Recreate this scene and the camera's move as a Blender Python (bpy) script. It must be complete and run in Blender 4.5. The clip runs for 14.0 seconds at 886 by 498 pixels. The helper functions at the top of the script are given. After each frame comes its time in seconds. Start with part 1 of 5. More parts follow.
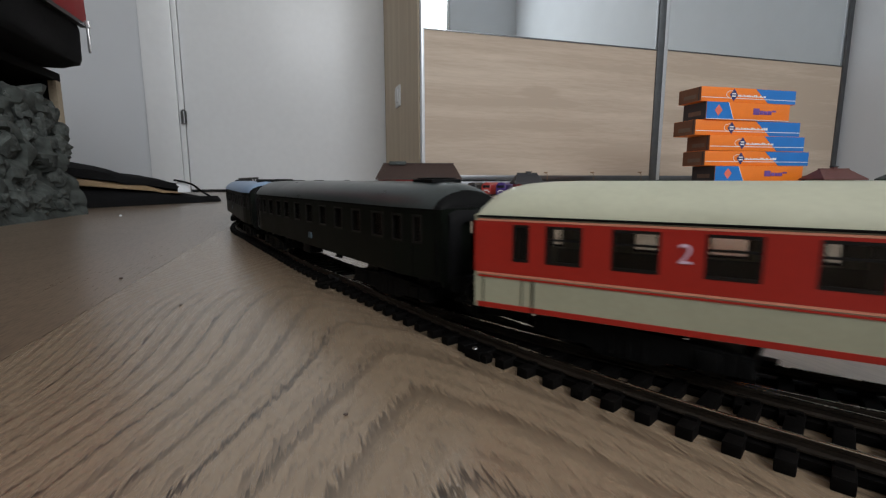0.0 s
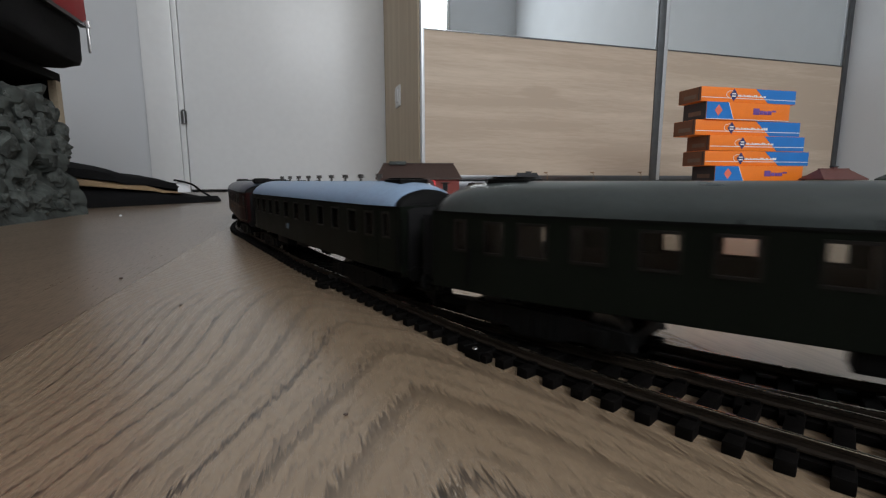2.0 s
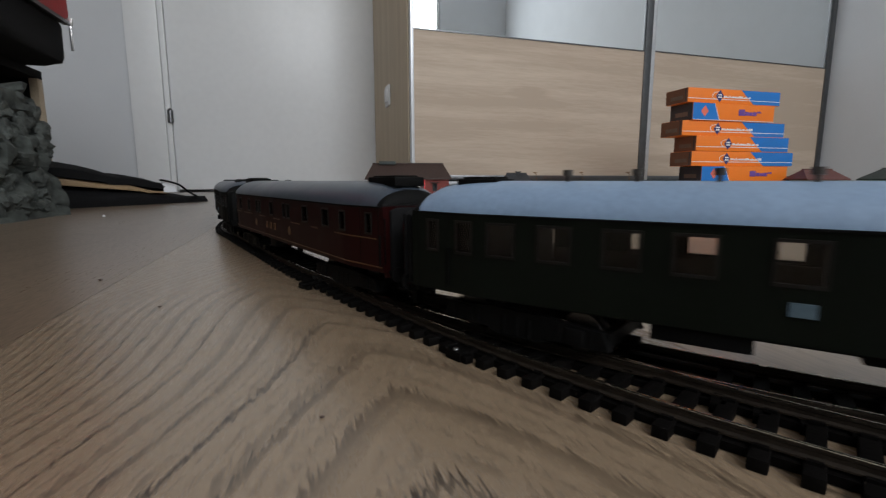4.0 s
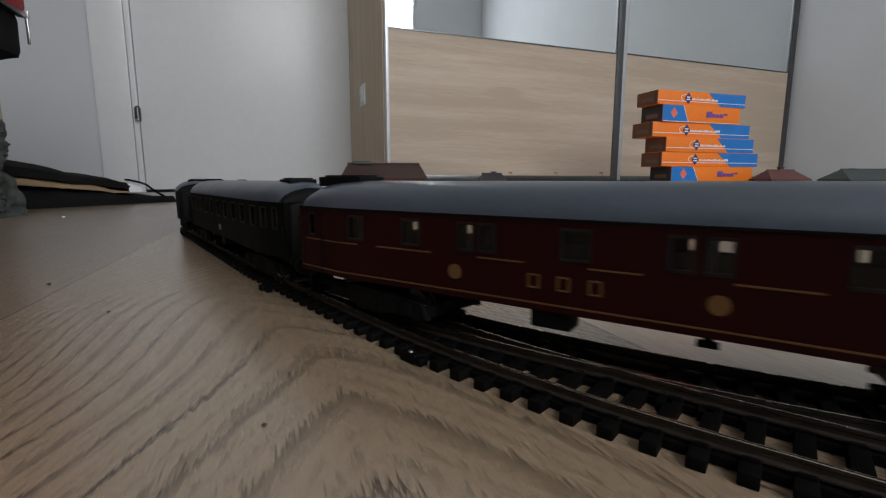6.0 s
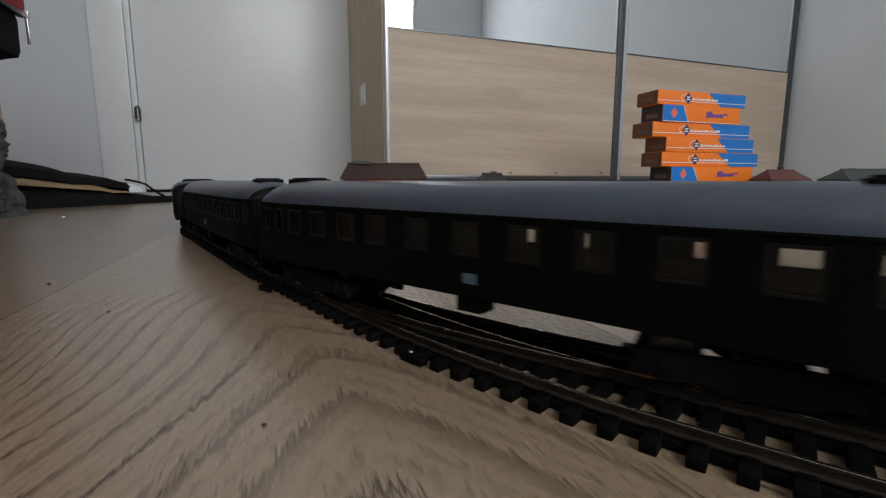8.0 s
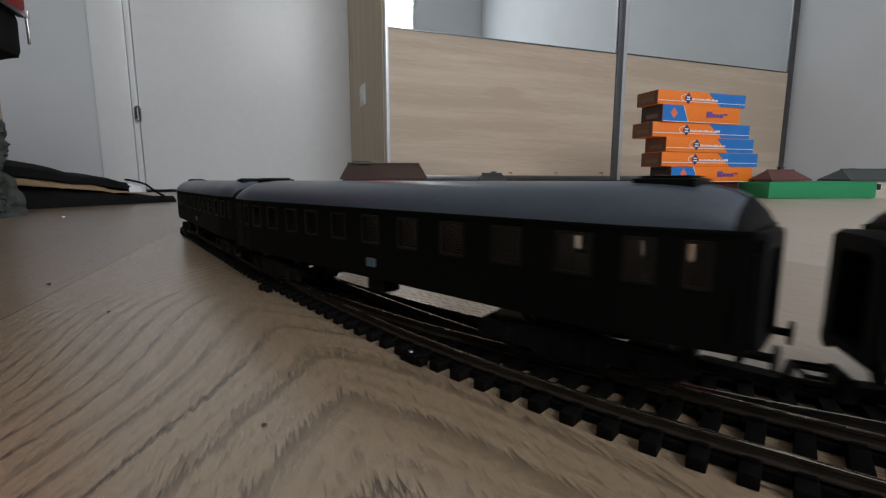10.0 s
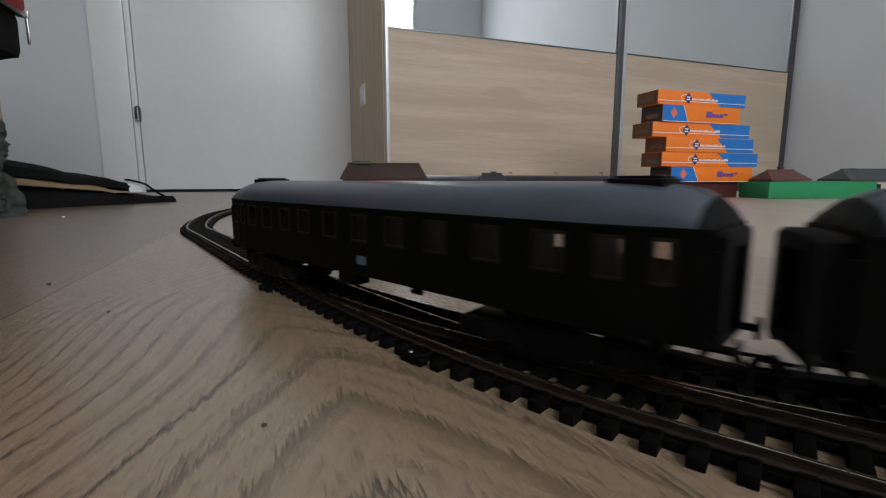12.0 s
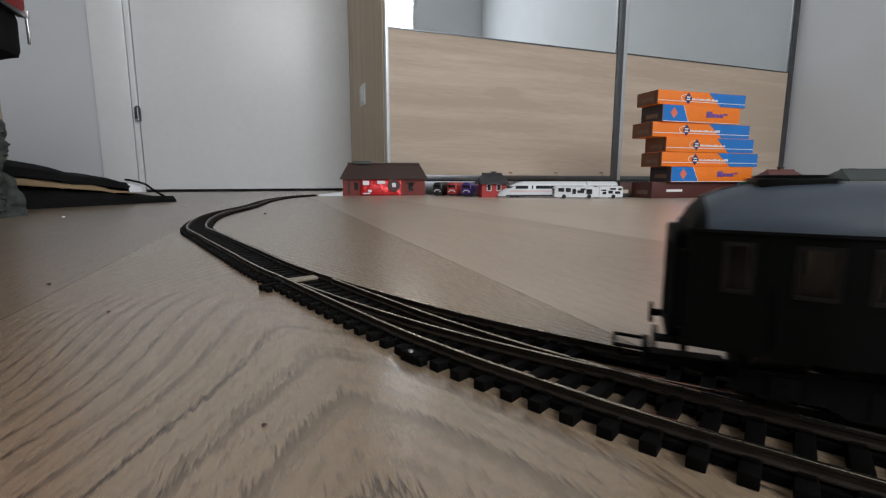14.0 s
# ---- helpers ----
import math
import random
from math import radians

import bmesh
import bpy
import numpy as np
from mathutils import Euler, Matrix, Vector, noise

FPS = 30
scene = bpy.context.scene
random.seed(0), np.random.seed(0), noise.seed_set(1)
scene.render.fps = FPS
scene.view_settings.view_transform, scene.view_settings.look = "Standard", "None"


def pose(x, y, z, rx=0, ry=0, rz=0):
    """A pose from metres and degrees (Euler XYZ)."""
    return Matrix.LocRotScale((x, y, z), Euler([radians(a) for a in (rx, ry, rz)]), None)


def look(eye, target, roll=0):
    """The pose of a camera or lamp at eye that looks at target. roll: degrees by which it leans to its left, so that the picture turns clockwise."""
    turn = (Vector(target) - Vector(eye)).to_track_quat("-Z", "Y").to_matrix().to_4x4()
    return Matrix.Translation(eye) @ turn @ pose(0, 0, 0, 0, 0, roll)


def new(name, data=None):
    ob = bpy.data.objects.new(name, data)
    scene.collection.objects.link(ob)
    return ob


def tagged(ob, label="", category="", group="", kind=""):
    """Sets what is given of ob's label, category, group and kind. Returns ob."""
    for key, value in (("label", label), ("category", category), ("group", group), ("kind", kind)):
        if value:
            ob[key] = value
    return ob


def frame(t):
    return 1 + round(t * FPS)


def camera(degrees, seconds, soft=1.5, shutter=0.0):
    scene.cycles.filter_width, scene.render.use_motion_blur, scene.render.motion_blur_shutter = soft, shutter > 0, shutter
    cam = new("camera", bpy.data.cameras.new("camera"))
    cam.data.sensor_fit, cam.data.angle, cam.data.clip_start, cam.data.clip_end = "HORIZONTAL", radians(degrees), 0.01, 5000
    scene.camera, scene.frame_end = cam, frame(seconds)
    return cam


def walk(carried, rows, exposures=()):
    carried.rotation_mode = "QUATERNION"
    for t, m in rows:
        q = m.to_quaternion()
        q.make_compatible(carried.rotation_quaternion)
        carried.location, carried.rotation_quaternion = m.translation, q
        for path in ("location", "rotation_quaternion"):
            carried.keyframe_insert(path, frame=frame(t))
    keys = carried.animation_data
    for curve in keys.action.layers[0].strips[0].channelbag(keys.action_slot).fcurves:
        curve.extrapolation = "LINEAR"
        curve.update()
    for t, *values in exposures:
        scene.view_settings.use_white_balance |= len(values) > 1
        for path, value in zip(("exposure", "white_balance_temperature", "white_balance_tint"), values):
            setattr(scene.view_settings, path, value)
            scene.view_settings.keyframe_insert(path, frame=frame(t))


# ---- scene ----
cam = camera(87.8, 14.0, soft=1.25, shutter=0.5)
NUDGED = pose(0, 0, 0.049, 81.49, 0, 0)
walk(cam, [(0.0, pose(-0.0094, -0.0027, 0.049, 81.51, 0.09, 3.857)),
           (3.6, pose(-0.0094, -0.0027, 0.049, 81.51, 0.09, 3.857)),
           (4.7, NUDGED), (5.0, NUDGED), (14.0, NUDGED)],
     exposures=[(0.0, -0.09), (3.2, -0.11), (5.3, -0.20), (12.6, -0.20), (14.0, -0.03)])

# ---- world and light ----
world = bpy.data.worlds.new("world")
scene.world = world
world.use_nodes = True
sky = world.node_tree.nodes.new("ShaderNodeTexSky")
sky.sky_type, sky.sun_disc = "NISHITA", False
sky.sun_elevation, sky.sun_rotation = radians(38), radians(150)
world.node_tree.links.new(sky.outputs[0], world.node_tree.nodes["Background"].inputs[0])
world.node_tree.nodes["Background"].inputs[1].default_value = 0.1

# the room's own axes: x along the wardrobe, y away from the window, origin at the wardrobe's front corner
ROOM = pose(-0.183, 1.543, 0, 0, 0, 20.17)
BACK = -3.45     # window wall
sun = new("sun", bpy.data.lights.new("sun", "SUN"))
sun.data.energy, sun.data.angle, sun.data.color = 0.6, radians(12), (1.0, 0.96, 0.9)
sun.matrix_world = ROOM @ look((0, 0, 0), (0.9, 1.0, -1.6))
window_light = new("window_light", bpy.data.lights.new("window_light", "AREA"))
window_light.data.shape, window_light.data.size, window_light.data.size_y = "RECTANGLE", 1.77, 1.18
window_light.data.energy, window_light.data.color = 62, (0.93, 0.96, 1.0)
window_light.matrix_world = ROOM @ look((0.235, BACK + 0.02, 1.6), (0.335, 1.0, 1.25))


# ---- materials ----
def mat(name, color, rough=0.5, metal=0.0, grain=0.12, scale=60.0, bump=0.0, fine=8.0, spec=0.5):
    """A painted, moulded or metal surface: blotches and fine grain in its colour, roughness and relief."""
    m = bpy.data.materials.new(name)
    m.use_nodes = True
    nt = m.node_tree
    b = nt.nodes["Principled BSDF"]
    b.inputs["Metallic"].default_value = metal
    b.inputs["Specular IOR Level"].default_value = spec
    co = nt.nodes.new("ShaderNodeTexCoord")
    n1 = nt.nodes.new("ShaderNodeTexNoise")
    n1.inputs["Scale"].default_value, n1.inputs["Detail"].default_value = scale, 5
    n2 = nt.nodes.new("ShaderNodeTexNoise")
    n2.inputs["Scale"].default_value, n2.inputs["Detail"].default_value = scale * fine, 3
    add = nt.nodes.new("ShaderNodeMath")
    add.operation = "ADD"
    ramp = nt.nodes.new("ShaderNodeValToRGB")
    c = list(color)
    ramp.color_ramp.elements[0].position, ramp.color_ramp.elements[1].position = 0.35, 0.65
    ramp.color_ramp.elements[0].color = (*[v * (1 - grain) for v in c], 1)
    ramp.color_ramp.elements[1].color = (*[min(1, v * (1 + grain)) for v in c], 1)
    half = nt.nodes.new("ShaderNodeMath")
    half.operation, half.inputs[1].default_value = "MULTIPLY", 0.5
    L = nt.links.new
    L(co.outputs["Object"], n1.inputs["Vector"])
    L(co.outputs["Object"], n2.inputs["Vector"])
    L(n1.outputs[0], add.inputs[0])
    L(n2.outputs[0], add.inputs[1])
    L(add.outputs[0], half.inputs[0])
    L(half.outputs[0], ramp.inputs[0])
    L(ramp.outputs[0], b.inputs["Base Color"])
    rr = nt.nodes.new("ShaderNodeMapRange")
    rr.inputs[3].default_value, rr.inputs[4].default_value = max(0.02, rough - 0.08), min(1, rough + 0.08)
    L(n1.outputs[0], rr.inputs[0])
    L(rr.outputs[0], b.inputs["Roughness"])
    if bump:
        bp = nt.nodes.new("ShaderNodeBump")
        bp.inputs["Strength"].default_value, bp.inputs["Distance"].default_value = 0.6, bump
        L(half.outputs[0], bp.inputs["Height"])
        L(bp.outputs[0], b.inputs["Normal"])
    return m


def glass_mat(name, tint=(0.9, 0.95, 0.95), gloss=0.1):
    m = bpy.data.materials.new(name)
    m.use_nodes = True
    nt = m.node_tree
    nt.nodes.remove(nt.nodes["Principled BSDF"])
    tr, gl, mx = [nt.nodes.new("ShaderNode" + k) for k in ("BsdfTransparent", "BsdfGlossy", "MixShader")]
    tr.inputs[0].default_value = (*tint, 1)
    gl.inputs["Roughness"].default_value = 0.06
    mx.inputs[0].default_value = gloss
    L = nt.links.new
    L(tr.outputs[0], mx.inputs[1])
    L(gl.outputs[0], mx.inputs[2])
    L(mx.outputs[0], nt.nodes["Material Output"].inputs[0])
    return m


def wood_mat(name, dark, light, along="Y", slope=0.035, ring=170.0, rough=0.4, streak=30.0, vary=0.12, bump=0.0004, depth=0.035, swing=0.0, spread=1.0, mix=(0.5, 0.5, 0.8), ragged=0.0, pore=(0.35, 0.62), knot=None, spec=0.5, cloud=(3.0, 14.0)):
    """Sawn board: growth rings cut at a slant (arches along the board), pores drawn out along the grain."""
    m = bpy.data.materials.new(name)
    m.use_nodes = True
    nt = m.node_tree
    b = nt.nodes["Principled BSDF"]
    b.inputs["Specular IOR Level"].default_value = spec
    N, L = nt.nodes.new, nt.links.new
    co = N("ShaderNodeTexCoord")
    sep = N("ShaderNodeSeparateXYZ")
    L(co.outputs["Object"], sep.inputs[0])
    u, v = (sep.outputs[1], sep.outputs[0]) if along == "Y" else (sep.outputs[0], sep.outputs[1 if along == "X" else 2])
    if along == "ZY":
        u, v = sep.outputs[2], sep.outputs[1]
    if along == "XZ":
        u, v = sep.outputs[0], sep.outputs[2]

    def math_node(op, a, c=None, k=None):
        n = N("ShaderNodeMath")
        n.operation = op
        for i, q in enumerate((a, c, k)):
            if q is None:
                continue
            if isinstance(q, (int, float)):
                n.inputs[i].default_value = q
            else:
                L(q, n.inputs[i])
        return n.outputs[0]

    info = N("ShaderNodeObjectInfo")
    comb = N("ShaderNodeCombineXYZ")
    L(math_node("MULTIPLY", u, cloud[0]), comb.inputs[0])
    L(math_node("MULTIPLY", v, cloud[1]), comb.inputs[1])
    L(math_node("MULTIPLY", info.outputs["Random"], 37.0), comb.inputs[2])
    low = N("ShaderNodeTexNoise")
    low.inputs["Scale"].default_value, low.inputs["Detail"].default_value = 1.0, 3
    L(comb.outputs[0], low.inputs["Vector"])
    wob = math_node("MULTIPLY", math_node("SUBTRACT", low.outputs[0], 0.5), 0.05)
    shift = math_node("MULTIPLY", math_node("SUBTRACT", info.outputs["Random"], 0.5), 0.02)
    if swing:  # cathedral figure: nested pointed arches along a heart line that strays across the board
        stray = N("ShaderNodeMapRange")
        stray.interpolation_type = "SMOOTHSTEP"
        stray.inputs[1].default_value, stray.inputs[2].default_value, stray.inputs[3].default_value, stray.inputs[4].default_value = -0.03, 0.10, 0.0, -0.036
        L(u, stray.inputs[0])
        side = math_node("ADD", math_node("SUBTRACT", v, stray.outputs[0]), math_node("MULTIPLY", wob, 0.10))
        soft = math_node("SUBTRACT", math_node("SQRT", math_node("MULTIPLY_ADD", side, side, 0.000009)), 0.003)
        lean = math_node("MULTIPLY_ADD", math_node("MULTIPLY", side, soft), 12.0, math_node("MULTIPLY", side, 0.25))
        arch = math_node("ADD", math_node("ADD", u, math_node("MULTIPLY", soft, 1.15)), math_node("ADD", math_node("ABSOLUTE", lean), math_node("MULTIPLY", wob, 0.22)))
        above = math_node("MAXIMUM", arch, 0.0)
        r = math_node("DIVIDE", math_node("MULTIPLY_ADD", math_node("MULTIPLY", above, above), swing, math_node("MULTIPLY_ADD", arch, slope, depth)), ring)
    else:
        z = math_node("ADD", math_node("MULTIPLY_ADD", u, slope, depth), math_node("ADD", wob, shift))
        r = math_node("SQRT", math_node("ADD", math_node("MULTIPLY", math_node("MULTIPLY", v, v), spread), math_node("MULTIPLY", z, z)))
    comb2 = N("ShaderNodeCombineXYZ")
    L(math_node("MULTIPLY", u, streak * 3.2), comb2.inputs[0])
    L(math_node("MULTIPLY", v, streak * 34), comb2.inputs[1])
    L(math_node("MULTIPLY", info.outputs["Random"], 11.0), comb2.inputs[2])
    pores = N("ShaderNodeTexNoise")
    pores.inputs["Scale"].default_value, pores.inputs["Detail"].default_value = 1.0, 4
    L(comb2.outputs[0], pores.inputs["Vector"])
    saw = math_node("FRACT", math_node("MULTIPLY", math_node("MULTIPLY_ADD", math_node("SUBTRACT", pores.outputs[0], 0.5), ragged, r), ring))
    rings = N("ShaderNodeValToRGB")
    e = rings.color_ramp.elements
    e[0].position, e[0].color = 0.0, (0.12, 0.12, 0.12, 1)
    e[1].position, e[1].color = 1.0, (0.12, 0.12, 0.12, 1)
    for at, g in ((0.06, 0.38), (0.24, 0.85), (0.80, 1.0), (0.95, 0.60)):
        k = rings.color_ramp.elements.new(at)
        k.color = (g, g, g, 1)
    L(saw, rings.inputs[0])
    pr = N("ShaderNodeMapRange")
    pr.inputs[1].default_value, pr.inputs[2].default_value = pore
    L(pores.outputs[0], pr.inputs[0])
    fade = N("ShaderNodeTexNoise")
    fade.inputs["Scale"].default_value = 7.0
    L(co.outputs["Object"], fade.inputs["Vector"])
    shown = N("ShaderNodeMapRange")
    shown.inputs[1].default_value, shown.inputs[2].default_value, shown.inputs[3].default_value = 0.34, 0.56, 0.55
    L(fade.outputs[0], shown.inputs[0])
    visible = shown.outputs[0]
    if swing:  # the figure fades towards one edge of the board
        heart = N("ShaderNodeMapRange")
        heart.inputs[1].default_value, heart.inputs[2].default_value = -0.06, 0.06
        heart.inputs[3].default_value, heart.inputs[4].default_value = 1.2, 0.8
        L(v, heart.inputs[0])
        visible = math_node("MULTIPLY", visible, heart.outputs[0])
    fine = math_node("SINE", math_node("MULTIPLY", math_node("MULTIPLY_ADD", math_node("SUBTRACT", pores.outputs[0], 0.5), ragged, r), ring * 6.2832 * 3.7))
    tight = math_node("MULTIPLY_ADD", fine, 0.26, -0.05)
    ringed = math_node("MULTIPLY_ADD", math_node("ADD", math_node("SUBTRACT", rings.outputs[0], 0.75), tight), visible, 0.75)
    tone = math_node("ADD", math_node("MULTIPLY", ringed, mix[0]), math_node("MULTIPLY", pr.outputs[0], mix[1]))
    tone = math_node("ADD", tone, math_node("MULTIPLY", math_node("SUBTRACT", low.outputs[0], 0.5), mix[2]))
    if knot:
        du = math_node("MULTIPLY", math_node("SUBTRACT", u, knot[0]), 11.0)
        dv = math_node("MULTIPLY", math_node("SUBTRACT", v, knot[1]), 42.0)
        far = math_node("SQRT", math_node("ADD", math_node("MULTIPLY", du, du), math_node("MULTIPLY", dv, dv)))
        spot = N("ShaderNodeMapRange")
        spot.inputs[3].default_value, spot.inputs[4].default_value = 0.6, 0.0
        L(far, spot.inputs[0])
        tone = math_node("SUBTRACT", tone, spot.outputs[0])
    col = N("ShaderNodeValToRGB")
    col.color_ramp.elements[0].color = (*dark, 1)
    col.color_ramp.elements[1].color = (*light, 1)
    L(tone, col.inputs[0])
    hsv = N("ShaderNodeHueSaturation")
    L(col.outputs[0], hsv.inputs["Color"])
    val = N("ShaderNodeMapRange")
    val.inputs[3].default_value, val.inputs[4].default_value = 1 - vary, 1 + vary
    L(info.outputs["Random"], val.inputs[0])
    L(val.outputs[0], hsv.inputs["Value"])
    L(hsv.outputs[0], b.inputs["Base Color"])
    ro = N("ShaderNodeMapRange")
    ro.inputs[3].default_value, ro.inputs[4].default_value = rough + 0.1, rough - 0.04
    L(tone, ro.inputs[0])
    L(ro.outputs[0], b.inputs["Roughness"])
    bp = N("ShaderNodeBump")
    bp.inputs["Strength"].default_value, bp.inputs["Distance"].default_value = 0.5, bump
    L(tone, bp.inputs["Height"])
    L(bp.outputs[0], b.inputs["Normal"])
    return m


# near boards darkened, far ones paled: the floor's light falloff put into colour
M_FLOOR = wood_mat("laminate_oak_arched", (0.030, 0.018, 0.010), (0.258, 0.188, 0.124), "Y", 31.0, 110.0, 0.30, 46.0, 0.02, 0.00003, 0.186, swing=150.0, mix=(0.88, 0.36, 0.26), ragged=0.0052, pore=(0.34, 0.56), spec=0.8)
M_FLOOR_LIT = wood_mat("laminate_oak_pale", (0.36, 0.285, 0.215), (0.66, 0.545, 0.435), "Y", 0.012, 150.0, 0.28, 36.0, 0.05, 0.00003, 0.12, mix=(0.20, 0.30, 0.40), ragged=0.004, pore=(0.30, 0.52), spec=0.9)
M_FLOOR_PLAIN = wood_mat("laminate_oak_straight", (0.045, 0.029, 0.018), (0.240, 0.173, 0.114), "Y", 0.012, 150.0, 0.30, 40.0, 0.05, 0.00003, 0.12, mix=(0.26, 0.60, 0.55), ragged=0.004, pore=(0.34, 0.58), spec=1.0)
M_FLOOR_HALF_LIT = wood_mat("laminate_oak_middling", (0.22, 0.165, 0.119), (0.50, 0.395, 0.295), "Y", 0.012, 150.0, 0.28, 36.0, 0.05, 0.00003, 0.12, mix=(0.20, 0.34, 0.45), ragged=0.004, pore=(0.30, 0.54), spec=0.9)
for m in (M_FLOOR_HALF_LIT, M_FLOOR, M_FLOOR_PLAIN, M_FLOOR_LIT):  # the clear wear layer of the laminate
    b = m.node_tree.nodes["Principled BSDF"]
    b.inputs["Coat Weight"].default_value, b.inputs["Coat Roughness"].default_value, b.inputs["Coat IOR"].default_value = 0.5, 0.30, 1.5
M_PANEL = wood_mat("sonoma_oak", (0.44, 0.352, 0.270), (0.70, 0.595, 0.480), "XZ", 0.03, 20.0, 0.55, 6.0, 0.04, 0.0001, 0.30, mix=(0.06, 0.14, 1.25), knot=(0.430, 0.355), cloud=(1.5, 20.0))
# upright grain; base colour raised in place of light on the side panel
M_PANEL_UPRIGHT_LIT = wood_mat("sonoma_oak_upright", (0.58, 0.480, 0.350), (0.80, 0.690, 0.520), "ZY", 0.03, 20.0, 0.55, 6.0, 0.04, 0.0001, 0.30, mix=(0.06, 0.16, 1.1), cloud=(1.5, 20.0))
M_WALL = mat("wall_paint", (0.58, 0.60, 0.625), 0.75, 0, 0.03, 6, 0.0004, 40)
M_TAUPE = mat("warm_white_wall_paint", (0.50, 0.475, 0.43), 0.8, 0, 0.04, 6)
M_CEIL = mat("ceiling_paint", (0.82, 0.82, 0.81), 0.8, 0, 0.02, 4)
M_DOOR = mat("door_lacquer", (0.76, 0.775, 0.785), 0.35, 0, 0.02, 5)
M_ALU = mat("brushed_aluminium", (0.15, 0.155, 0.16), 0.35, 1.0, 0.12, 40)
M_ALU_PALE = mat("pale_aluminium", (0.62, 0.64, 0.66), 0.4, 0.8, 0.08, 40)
M_DARK = mat("dark_gap", (0.012, 0.012, 0.012), 0.8)
M_STEEL = mat("nickel_silver_rail", (0.50, 0.44, 0.36), 0.26, 1.0, 0.3, 180)
M_RUST = mat("browned_rail_side", (0.022, 0.016, 0.011), 0.5, 0.4, 0.35, 200)
M_SLEEPER = mat("black_sleeper_plastic", (0.0032, 0.0028, 0.0026), 0.6, 0, 0.35, 220, 0.0002, spec=0.05)
M_PLASTIC = mat("black_plastic", (0.013, 0.013, 0.014), 0.45, 0, 0.3, 120)
M_MIRROR = mat("mirror_silver", (0.82, 0.86, 0.87), 0.03, 1.0, 0.01, 3)
M_MIRROR.node_tree.nodes["Principled BSDF"].inputs["Roughness"].default_value = 0.02
for link in list(M_MIRROR.node_tree.nodes["Principled BSDF"].inputs["Roughness"].links):
    M_MIRROR.node_tree.links.remove(link)
M_GLASS = glass_mat("coach_glazing", (0.85, 0.84, 0.82), 0.03)
M_PANE = glass_mat("window_glass", (0.95, 0.97, 0.97), 0.06)


# ---- mesh helpers ----
def add_box(bm, x0, x1, y0, y1, z0, z1, bevel=0.0):
    vs = bmesh.ops.create_cube(bm, size=1.0)["verts"]
    for w in vs:
        w.co = ((x0 + x1) / 2 + w.co.x * (x1 - x0), (y0 + y1) / 2 + w.co.y * (y1 - y0), (z0 + z1) / 2 + w.co.z * (z1 - z0))
    if bevel:
        es = list({e for w in vs for e in w.link_edges})
        bmesh.ops.bevel(bm, geom=es, offset=bevel, segments=2, profile=0.6, affect="EDGES")
    return vs


def add_cyl(bm, p, q, r, r2=None, n=16):
    p, q = Vector(p), Vector(q)
    d = q - p
    m = Matrix.Translation((p + q) / 2) @ d.to_track_quat("Z", "Y").to_matrix().to_4x4()
    return bmesh.ops.create_cone(bm, cap_ends=True, segments=n, radius1=r, radius2=r if r2 is None else r2, depth=d.length, matrix=m)["verts"]


def add_prism(bm, poly, a, b, axis="X"):
    """A flat outline (pairs) pulled from a to b along an axis."""
    def place(s, p):
        return (s, p[0], p[1]) if axis == "X" else (p[0], s, p[1]) if axis == "Y" else (p[0], p[1], s)
    lo, hi = [bm.verts.new(place(a, p)) for p in poly], [bm.verts.new(place(b, p)) for p in poly]
    n = len(poly)
    fs = [bm.faces.new([lo[i], lo[(i + 1) % n], hi[(i + 1) % n], hi[i]]) for i in range(n)]
    fs += [bm.faces.new(lo[::-1]), bm.faces.new(hi)]
    return fs


def mesh_of(name, bm, material, smooth=True):
    bmesh.ops.recalc_face_normals(bm, faces=bm.faces)
    me = bpy.data.meshes.new(name)
    bm.to_mesh(me)
    bm.free()
    me.materials.append(material)
    if smooth:
        for f in me.polygons:
            f.use_smooth = True
        me.set_sharp_from_angle(angle=radians(38))
    return me


def part(name, bm, material, parent=None, label="", m=None, smooth=True):
    me = bm if isinstance(bm, bpy.types.Mesh) else mesh_of(name, bm, material, smooth)
    ob = new(name, me)
    ob.parent = parent
    if m is not None:
        ob.matrix_basis = m
    if label:
        ob["label"] = label
    return ob


def boxes(*rows, bevel=0.0):
    bm = bmesh.new()
    for r in rows:
        add_box(bm, *r, bevel=bevel)
    return bm


def thing(name, m, label, category, group="", kind=""):
    ob = new(name)
    ob.empty_display_size = 0.02
    ob.matrix_basis = m
    return tagged(ob, label, category, group, kind)


# ---- room ----
WALL_V = 0.70        # door wall, behind the wardrobe's front
LEFT_U, RIGHT_U, HIGH = -2.9, 1.93, 2.5


def structure(name, bm, material, label, category, m=ROOM):
    ob = part(name, bm, material, None, "", m)
    return tagged(ob, label, category, "", "structure")


floor = structure("floor", boxes((LEFT_U, RIGHT_U, BACK, WALL_V, -0.03, -0.008)), M_DARK, "warm grey oak laminate floor in long planks", "floor")
structure("ceiling", boxes((LEFT_U, RIGHT_U, BACK, WALL_V, HIGH, HIGH + 0.1)), M_CEIL, "plain white painted ceiling", "ceiling")
DOOR = (-0.846, -0.03)
structure("wall_north", boxes((LEFT_U, -0.96, WALL_V, WALL_V + 0.12, -0.03, HIGH), (-0.96, RIGHT_U, WALL_V, WALL_V + 0.12, 2.12, HIGH),
                              (0.0, RIGHT_U, WALL_V, WALL_V + 0.12, -0.03, 2.12), (-0.96, 0.0, WALL_V + 0.09, WALL_V + 0.12, -0.03, 2.12)), M_WALL,
          "white painted wall with the room door", "wall")
